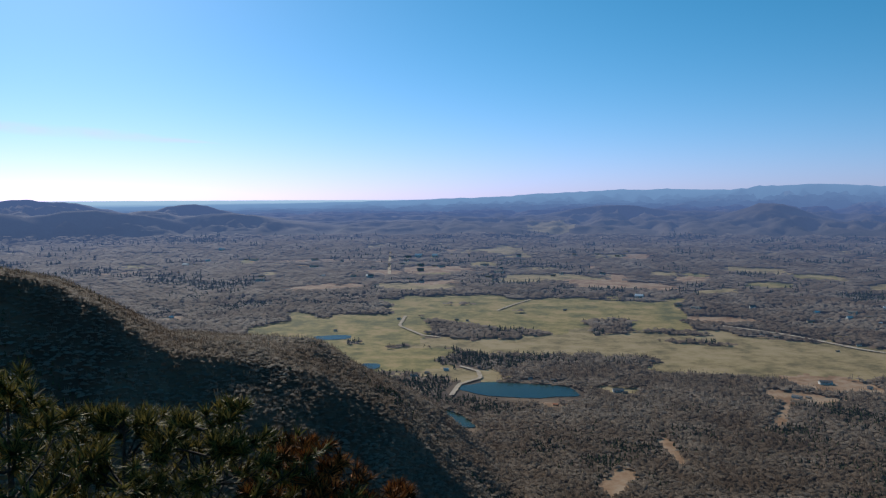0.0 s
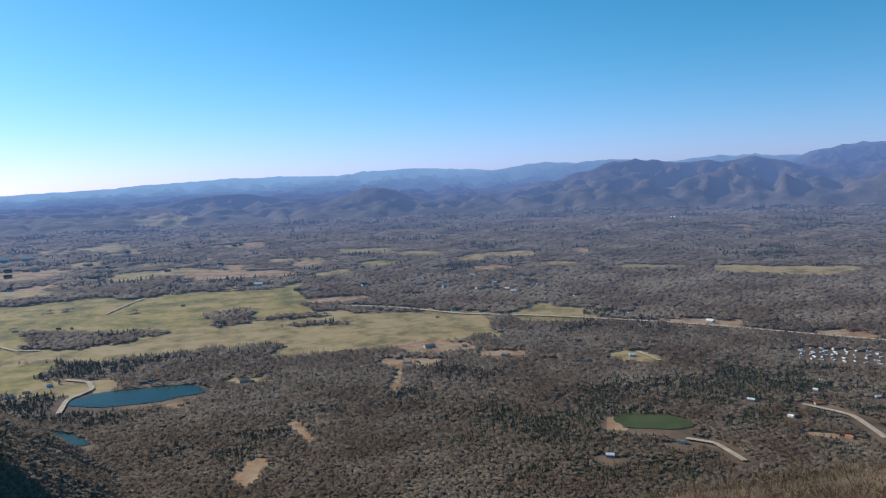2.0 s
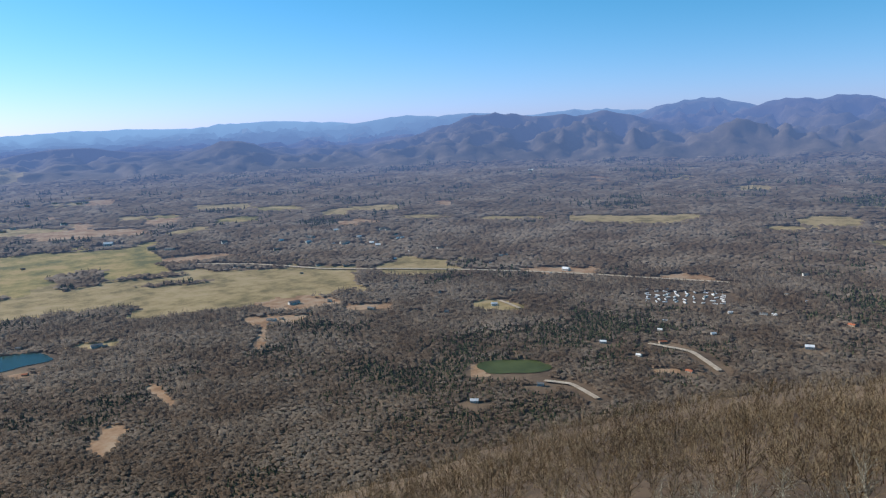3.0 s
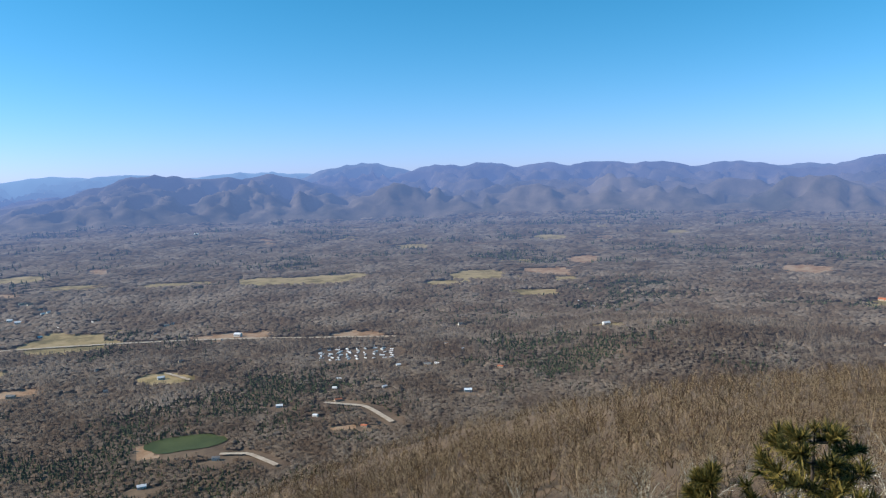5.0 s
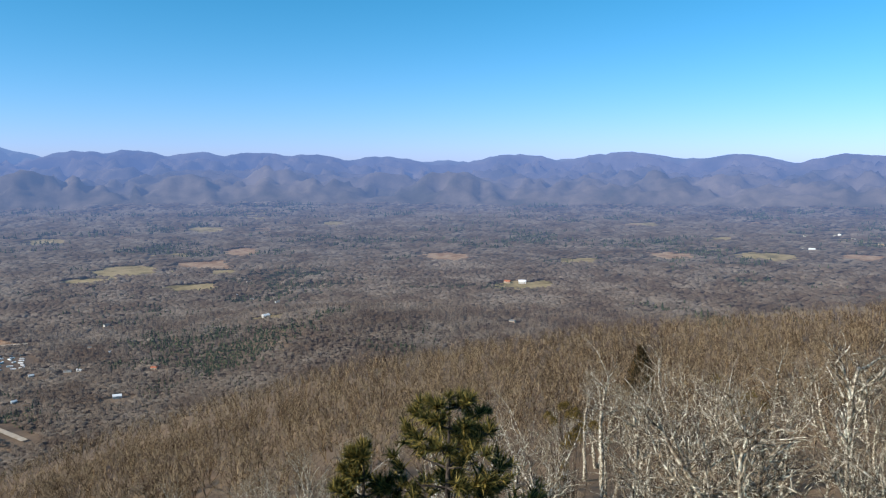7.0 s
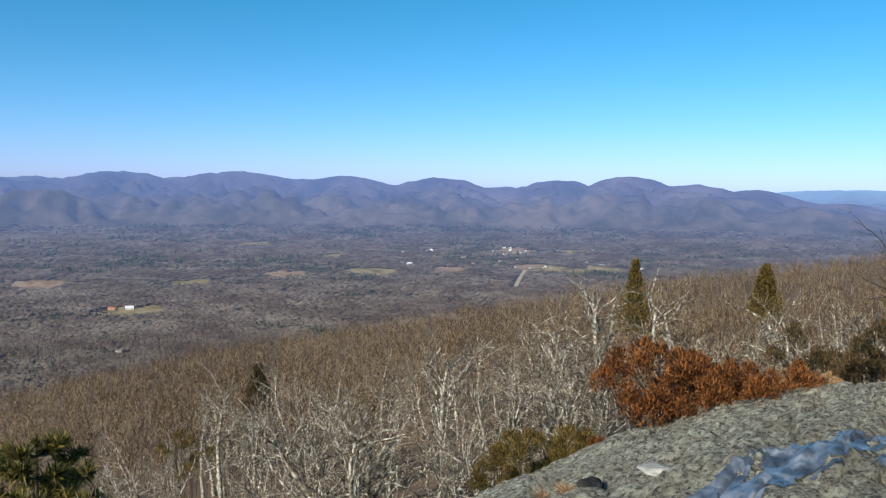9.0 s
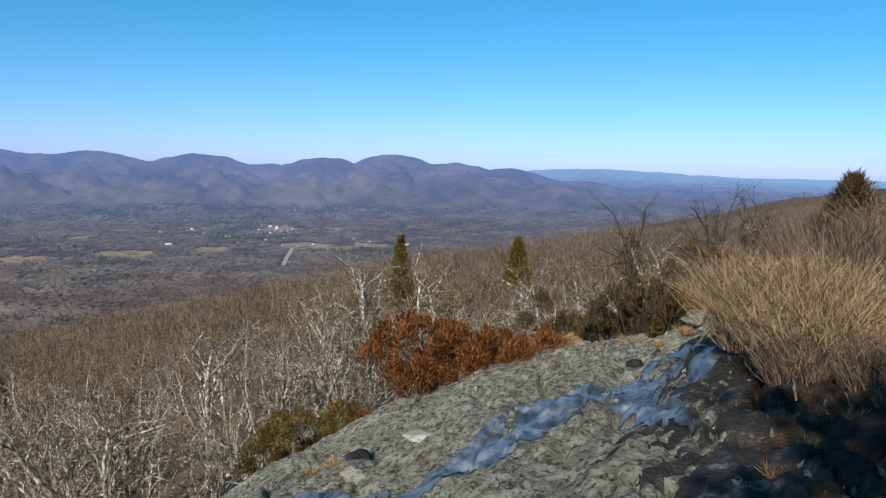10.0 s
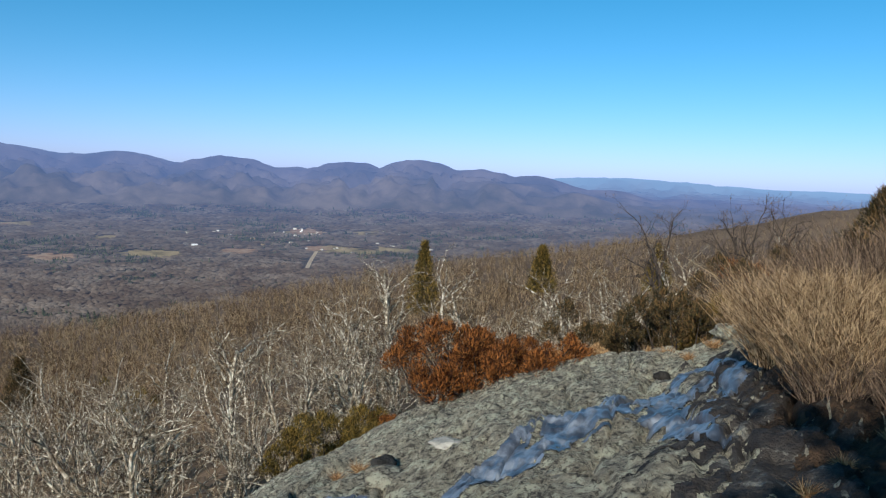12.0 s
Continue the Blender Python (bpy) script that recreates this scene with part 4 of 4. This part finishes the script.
def brush(seed, width, height, x, y, mat, label, z, stalks=900, spread=0.45, thick=0.0035, forks=2):
    """A dense clump of thin upright stalks that fork near the top."""
    rnd = random.Random(seed)
    s = Shape()
    for i in range(stalks):
        a, r = rnd.uniform(0, 6.3), width * 0.5 * math.sqrt(rnd.uniform(0, 1))
        p = Vector((math.cos(a) * r * 0.75, math.sin(a) * r * 0.75, -0.05))
        lean = Vector((math.cos(a), math.sin(a), 0)) * spread * r / (width * 0.5) + Vector((rnd.gauss(0, 0.36), rnd.gauss(0, 0.36), 0))
        h = height * rnd.uniform(0.5, 1.05) * (1.08 - 0.45 * (2 * r / width) ** 2)
        m = p + (lean * rnd.uniform(0.2, 0.6) + Vector((rnd.gauss(0, 0.06), rnd.gauss(0, 0.06), 0.55))) * h
        e = p + (lean + Vector((0, 0, 1))) * h
        s.tube([p, m, e], [thick * 1.4, thick, thick * 0.4], 3)
        for _ in range(forks):
            g = rnd.uniform(0.3, 0.9)
            q = m.lerp(e, g)
            s.blade(q, q + Vector((rnd.gauss(0, 0.35), rnd.gauss(0, 0.35), rnd.uniform(0.1, 0.6))) * h * 0.5, thick * 0.8, rnd.uniform(0, 6.3))
    t = thing("brush", x, y, label, "bush", "brush on the summit", z)
    part("foliage", s, mat, t, smooth=False)
    return t


def rock_z(u, v):
    return float(rock_height(np.array([float(u)]), np.array([float(v)]))[0])


# brush beside the seep
for i, (u, v, w, h) in enumerate([(9.4, 1.5, 1.3, 1.15), (8.5, 1.75, 1.3, 1.15), (7.7, 1.6, 1.1, 0.9), (9.9, 1.95, 1.1, 1.1), (10.3, 2.1, 1.2, 1.1)]):
    x, y = uv_place(u, v)
    brush(30 + i, w * 1.1, h * 0.84, x, y, M_BROOM, "dense tan clump of dry upright brush", rock_z(u, v), 850, 0.5, 0.0032, 7)
for i, (u, v, w, h) in enumerate([(6.9, 2.0, 1.0, 0.42), (6.2, 2.2, 1.1, 0.36), (5.6, 2.2, 1.1, 0.34), (6.6, 3.1, 1.2, 0.5), (5.4, 2.9, 1.2, 0.5), (4.6, 2.5, 1.0, 0.34), (7.4, 1.5, 0.9, 0.5), (5.9, 1.95, 0.8, 0.3)]):
    x, y = uv_place(u, v)
    brush(50 + i, w, h, x, y, M_BRUSH, "dark brown bare brush on dark soil", rock_z(u, v), 650, 0.45, 0.0025, 6)
for i in range(15):
    az, d = 153.5 + 1.15 * i, 15.0 + 2.2 * math.sin(i * 2.3) + 0.1 * i
    x, y = at(az, d)
    brush(70 + i, 1.9, 1.25 + 0.35 * math.sin(i * 1.7), x, y, M_BROOM if i % 3 == 0 else M_BRUSH, "tangled dry brush along the ridge", None, 650, 0.5, 0.005)
for i in range(10):
    az, d = 156 + 1.5 * i, 19.5 + 1.5 * math.sin(i * 1.9)
    x, y = at(az, d)
    brush(90 + i, 2.0, 1.3, x, y, M_BRUSH, "tangled dry brush along the ridge", None, 450, 0.5, 0.006)


def grass_tuft(seed, u, v, size, label="small tuft of rusty dead grass"):
    rnd = random.Random(seed)
    s = Shape()
    for _ in range(160):
        a = rnd.uniform(0, 6.3)
        p = Vector((math.cos(a), math.sin(a), 0)) * size * 0.4 * rnd.random()
        s.blade(p, p + Vector((rnd.gauss(0, 0.6), rnd.gauss(0, 0.6), rnd.uniform(0.25, 0.9))) * size, 0.006, rnd.uniform(0, 6.3))
    x, y = uv_place(u, v)
    t = thing("grass_tuft", x, y, label, "grass", "grass tufts on the rock", rock_z(u, v))
    part("foliage", s, M_GRASS, t, smooth=False)


for i, (u, v, q) in enumerate([(5.4, 1.1, 0.09), (4.9, 0.8, 0.11), (4.6, 1.3, 0.08), (8.4, -3.3, 0.14), (8.2, -3.5, 0.12), (8.5, -3.05, 0.11), (12.9, 0.5, 0.18), (13.6, 0.9, 0.22), (14.2, -0.1, 0.2), (5.0, 1.6, 0.1), (5.9, 1.5, 0.1), (11.0, 4.6, 0.22), (12.0, 2.2, 0.25), (13.8, 0.2, 0.22)]):
    grass_tuft(200 + i, u, v, q)

# junipers at the rim
JUNIPERS = [(131.5, 15.2, -10.9, 1.6, M_RUST, "rust-brown winter juniper at the rock's rim"), (134.3, 15.6, -10.5, 1.9, M_RUST, "rust-brown winter juniper at the rock's rim"), (137.0, 16.0, -11.6, 1.3, M_RUST, "rust-brown winter juniper at the rock's rim"),
            (139.5, 16.0, -12.0, 1.2, M_RUST, "low rusty juniper beside the granite rim"), (142.0, 17.0, -11.2, 1.2, M_GRASS, "low rusty scrub beside the granite rim"), (145.0, 18.0, -9.4, 1.4, M_DUSK, "dark brown-green juniper beside the ridge"), (148.1, 18.0, -7.1, 2.0, M_DUSK, "dark brown-green juniper beside the ridge"),
            (150.5, 18.5, -6.8, 1.7, M_OLIVE, "olive winter juniper beside the ridge"), (152.3, 19.5, -4.8, 1.8, M_DUSK, "dark rusty juniper beside the ridge"), (154.6, 21.0, -4.2, 1.8, M_RUST, "rust-brown winter juniper beside the ridge"), (157.0, 21.0, -3.6, 1.8, M_DUSK, "dark rusty juniper beside the ridge"),
            (120.5, 16.5, -17.7, 1.3, M_OLIVE, "olive-green juniper below the rock"), (123.0, 16.5, -16.8, 1.5, M_OLIVE, "olive-green juniper below the rock"), (125.4, 16.5, -17.2, 1.3, M_OLIVE, "olive-green juniper below the rock"), (127.6, 16.5, -17.0, 0.9, M_RUST, "small rusty juniper below the rock"),
            (141.2, 20.0, -8.8, 1.8, M_DUSK, "dark rusty juniper among bare trees"), (96.8, 34.0, -16.6, 1.4, M_OLIVE, "yellowing juniper among bare trees"), (109.0, 36.0, -14.6, 1.5, M_OLIVE, "yellowing juniper among bare trees")]
for i, (az, d, el, w, mat, label) in enumerate(JUNIPERS):
    x, y = at(az, d)
    top = d * math.tan(radians(el))
    foot = float(land(np.array([x]), np.array([y]))[0])
    juniper(300 + i, w, max(0.8, top - foot), x, y, mat, label, sprays=1700)


def spire(seed, az, d, el, width, tall, mat, label):
    """A narrow evergreen whose tip stands at the given height."""
    x, y = at(az, d)
    foot = float(land(np.array([x]), np.array([y]))[0])
    h = max(tall, d * math.tan(radians(el)) - foot)
    return juniper(seed, width, h, x, y, mat, label, None, True, 800, "cedar_tree", max(0.02, 1 - tall / h))


spire(401, 160.0, 20.0, -0.1, 1.5, 1.4, M_DUSK, "dark conical cedar on the ridge line")
spire(402, 101.8, 52.0, -12.8, 1.9, 3.2, M_DUSK, "young dark green cedar among bare hardwoods")
spire(403, 129.3, 66.0, -4.9, 2.5, 6.0, M_OLIVE, "tall narrow evergreen above bare hardwoods")
spire(404, 138.0, 62.0, -4.9, 2.2, 3.6, M_OLIVE, "tall narrow evergreen above bare hardwoods")
spire(405, 146.2, 60.0, -4.4, 2.0, 3.4, M_OLIVE, "tall narrow evergreen above bare hardwoods")
spire(406, 169.4, 21.0, 0.4, 0.9, 0.9, M_DUSK, "dark cedar beside the dead snag")
for i, (az, d, el, rad, mat, label) in enumerate([(86.9, 8.7, -16.7, 1.25, M_NEEDLE, "young green pine below the rock's edge"), (81.0, 8.9, -19.8, 0.8, M_NEEDLE, "small green pine below the rock's edge"), (-28.6, 7.2, -12.3, 2.0, M_NEEDLE, "green pine crown below the overlook"), (-22.5, 7.6, -14.6, 1.9, M_NEEDLE, "green pine crown below the overlook"),
                                                    (-16.2, 7.6, -14.9, 1.8, M_NEEDLE, "green pine crown below the overlook"), (-10.8, 7.6, -17.6, 1.3, M_RUST, "small browning pine below the overlook"), (-4.0, 8.0, -20.6, 1.0, M_RUST, "small browning pine below the overlook"), (-33.0, 8.5, -14.0, 1.5, M_NEEDLE, "green pine crown below the overlook")]):
    x, y = at(az, d)
    foot = float(land(np.array([x]), np.array([y]))[0])
    pine_tree(500 + i, d * math.tan(radians(el)) - foot, rad, x, y, label, mat, None, 0.13, 17, 34, 0.2, 0.013)

# unseen pine added behind the overlook to throw shade on the soil
x, y = at(-46, 4.7)
pine_tree(520, 8.2, 1.7, x, y, "unseen summit pine added behind the overlook for shade", None, None, 0.16, 11, 34, 0.68, 0.025)

# snag and bare tree on the ridge
x, y = at(167.9, 18.0)
snag = thing("dead_snag", x, y, "broken weathered grey dead trunk on the ridge", "tree")
s = Shape()
s.tube([Vector((0, 0, -0.3)), Vector((0.02, 0, 0.7)), Vector((-0.02, 0.02, 1.6)), Vector((0.03, 0, 2.45)), Vector((0.05, 0.02, 2.62))], [0.12, 0.09, 0.075, 0.065, 0.015], 9)
s.tube([Vector((0, 0, 2.35)), Vector((0.10, 0.10, 2.50)), Vector((0.20, 0.22, 2.56))], [0.06, 0.045, 0.015], 6)
s.tube([Vector((0, 0, 1.2)), Vector((-0.12, -0.1, 1.35))], [0.04, 0.01], 5)
part("trunk", s, M_BARK, snag)
x, y = at(164.9, 22.0)
bare_tree(603, (1.45 - float(land(np.array([x]), np.array([y]))[0])) * 0.95, x, y, "small spreading leafless tree on the ridge", "", 3, True, FINE, 0.016)

x, y = at(172.6, 14.0)
bare_tree(609, 6.2, x, y, "leafless dark tree beside the dead snag", "", 2, True, FINE, 0.014)

# bare hardwoods below the rock
kinds_near = []
for k in range(7):
    kinds_near.append(bare_shape(700 + k, 10.0, FINE, 1 + (k % 3 == 1), 0.018))
near_meshes = [(a.mesh("trunk", M_BARK), b.mesh("crown", M_TWIG)) for a, b in kinds_near]
tx, ty, _ = scatter(48, 159, 15.5, 52, lambda d: 2.2 + 0.042 * d, 33)
rnd = random.Random(5)
for i, (x, y) in enumerate(zip(tx, ty)):
    az, d = math.degrees(math.atan2(x, y)), math.hypot(x, y)
    foot = float(land(np.array([x]), np.array([y]))[0])
    h = -2.4 - d * math.tan(radians(float(np.interp(az, CREST_AZ, CREST_EL)) + (3.8 if az < 97 else 2.0 if d < 22 else 0.9))) - foot
    u, v, _ = rock_top(np.array([x]), np.array([y]))
    if h < 3.0 or (v[0] > -6.0 and u[0] < 17.0) or rnd.random() < 0.12:
        continue
    h *= rnd.uniform(0.75, 1.12)
    k = rnd.randrange(7)
    t = thing("bare_tree", x, y, "leafless hardwood with pale lichen-spotted limbs", "tree", "bare trees below the rock", foot)
    t.rotation_euler = (0, 0, rnd.uniform(0, 6.3))
    t.scale = (h / 9.2, h / 9.2, h / 9.2)
    part("trunk", near_meshes[k][0], None, t)
    part("crown", near_meshes[k][1], None, t)

# the larger crooked trees
for i, (az, d, el, stems, dark) in enumerate([(104.0, 15.5, -15.2, 2, False), (108.6, 14.5, -12.8, 2, False), (100.5, 16.5, -17.2, 1, False), (112.5, 17.5, -13.2, 1, False), (118.5, 18.5, -11.6, 2, False), (123.5, 21.0, -9.6, 1, False), (115.5, 26.0, -9.8, 1, False),
                                              (128.6, 40.0, -5.6, 2, False), (131.5, 42.0, -5.8, 1, False), (126.0, 36.0, -7.4, 2, False), (121.0, 34.0, -8.6, 1, False), (134.5, 40.0, -6.2, 1, False), (140.5, 38.0, -6.0, 2, False), (143.3, 30.0, -6.3, 2, False), (145.5, 40.0, -1.8, 1, True), (151.2, 38.0, -1.2, 2, True), (156.3, 40.0, -1.0, 3, True), (148.5, 42.0, -3.0, 2, False), (153.5, 36.0, -3.0, 2, False), (137.5, 34.0, -6.6, 1, False)]):
    x, y = at(az, d)
    foot = float(land(np.array([x]), np.array([y]))[0])
    bare_tree(800 + i, (d * math.tan(radians(el)) - foot) * 1.06, x, y, "dark bare oak rising above the ridge brush" if dark else "crooked leafless hardwood with pale lichened limbs", "bare trees below the rock", stems, dark, FINE, 0.020)

# ---- houses of the valley ----
M_WHITE = material("white_siding", [(0.50, 0.49, 0.46), (0.66, 0.65, 0.62)], 0.8)
M_TAN = material("tan_siding", [(0.36, 0.29, 0.22), (0.46, 0.38, 0.29)], 0.8)
M_REDW = material("red_siding", [(0.35, 0.09, 0.05), (0.45, 0.14, 0.08)], 0.8)
M_ROOFG = material("grey_roof", [(0.13, 0.13, 0.13), (0.22, 0.22, 0.22)], 1.0)
M_ROOFW = material("white_metal_roof", [(0.66, 0.67, 0.68), (0.82, 0.82, 0.82)], 0.7, rough=0.45)
M_ROOFR = material("rust_roof", [(0.34, 0.11, 0.06), (0.48, 0.18, 0.10)], 1.0)
M_PANE = material("window_pane", [(0.03, 0.04, 0.05), (0.05, 0.06, 0.07)], 1.0, rough=0.1, spec=0.6)


def box(name, x0, x1, y0, y1, z0, z1, mat):
    v = [(x, y, z) for x in (x0, x1) for y in (y0, y1) for z in (z0, z1)]
    f = [(0, 1, 3, 2), (4, 6, 7, 5), (0, 4, 5, 1), (2, 3, 7, 6), (0, 2, 6, 4), (1, 5, 7, 3)]
    return mesh_from(name, v, f, [mat])


def gable(name, w, d, z, rise, mat, over=0.5, thick=0.35):
    """A pitched roof with thickness, ridge along x."""
    a, b = w / 2 + over, d / 2 + over
    v = []
    for x in (-a, a):
        v += [(x, -b, z), (x, 0, z + rise), (x, b, z), (x, b, z + thick), (x, 0, z + rise + thick), (x, -b, z + thick)]
    f = [(i, (i + 1) % 6, 6 + (i + 1) % 6, 6 + i) for i in range(6)] + [(0, 5, 4, 1), (1, 4, 3, 2), (6, 7, 10, 11), (7, 8, 9, 10)]
    return mesh_from(name, v, f, [mat])


def house(w, d, h, rise, wall, roof, label, windows=3):
    t = tagged(new("house"), label, "house", "houses of the valley")
    v = [(x, y, z) for x in (-w / 2, w / 2) for y, z in ((-d / 2, -1.5), (d / 2, -1.5), (d / 2, h), (0, h + rise), (-d / 2, h))]
    me = bpy.data.meshes.new("wall")
    me.from_pydata(v, [], [(0, 1, 2, 3, 4), (9, 8, 7, 6, 5), (1, 6, 7, 2), (0, 4, 9, 5), (0, 5, 6, 1), (2, 7, 8, 3), (3, 8, 9, 4)])
    me.materials.append(wall)
    part("wall", me, None, t)
    part("roof", gable("roof", w, d, h - 0.1, rise, roof), None, t)
    for side in (-1, 1):
        for i in range(windows):
            x = -w / 2 + w * (i + 0.8) / (windows + 0.6)
            part("window", box("window", x - 0.6, x + 0.6, side * d / 2 - 0.06, side * d / 2 + 0.06, 1.0, 2.4, M_PANE), None, t)
    part("door", box("door", w * 0.34 - 0.5, w * 0.34 + 0.5, -d / 2 - 0.07, -d / 2 + 0.05, 0.0, 2.1, M_REDW), None, t)
    return t


MODELS = [house(15, 9, 4.2, 3.0, M_WHITE, M_ROOFW, "white gabled farmhouse with pale metal roof"), house(22, 11, 4.0, 2.6, M_WHITE, M_ROOFG, "long white house with grey roof"), house(16, 9, 3.6, 2.8, M_TAN, M_ROOFG, "tan house with grey shingle roof"),
          house(13, 8, 4.5, 3.0, M_WHITE, M_ROOFG, "small white house with grey roof"), house(16, 9, 3.4, 2.6, M_TAN, M_ROOFR, "tan house with rust-red roof")]
TRAILER = house(15, 4.4, 3.0, 0.7, M_WHITE, M_ROOFW, "white single-wide mobile home in a park", 3)


def settle(model, az, d, size, turn, used):
    x, y = polar(az, d)
    k = float(near_far(np.array([d]))[0]) / d
    p = drop(x, y)[0]
    m = Matrix.Translation(p) @ Matrix.Rotation(turn, 4, 'Z') @ Matrix.Scale(k * size * 0.52, 4)
    if model not in used:
        used.append(model)
        model.matrix_basis = m
        return model
    ob = copy_thing(model, Matrix.Identity(4))
    ob.matrix_basis = m
    return ob


used = []
rnd = random.Random(12)
for az, d, kind, size in HOUSES:
    settle(MODELS[kind], az, d, size, -radians(az) + rnd.uniform(-0.6, 0.6), used)
for r in range(7):
    for c in range(9):
        if rnd.random() < 0.85:
            settle(TRAILER, 52.9 + 0.66 * c + rnd.uniform(-0.15, 0.15), 1395 + 17 * r + rnd.uniform(-4, 4), rnd.uniform(0.9, 1.25), rnd.uniform(0, 3.1), used)
for i in range(34):
    settle(MODELS[rnd.choice((0, 1, 3, 0))], rnd.gauss(120.6, 1.5), rnd.gauss(4250, 480), rnd.uniform(0.7, 1.5), rnd.uniform(0, 3), used)
for i in range(8):
    settle(MODELS[rnd.choice((0, 1, 2))], rnd.gauss(123.2, 1.2), rnd.gauss(3290, 60), rnd.uniform(0.7, 1.3), rnd.uniform(0, 3), used)
for i in range(10):
    settle(MODELS[rnd.choice((0, 1, 2, 3))], rnd.gauss(33, 3), rnd.gauss(2080, 130), rnd.uniform(0.8, 1.4), rnd.uniform(0, 3), used)
for i in range(20):
    settle(MODELS[rnd.choice((0, 1, 2, 3, 4))], rnd.uniform(-20, 130), rnd.uniform(2000, 5200), rnd.uniform(0.9, 2.0), rnd.uniform(0, 3), used)
for i in range(8):
    settle(MODELS[rnd.choice((0, 2, 3, 4))], rnd.uniform(18, 70), rnd.uniform(1250, 2000), rnd.uniform(0.8, 1.1), rnd.uniform(0, 3), used)
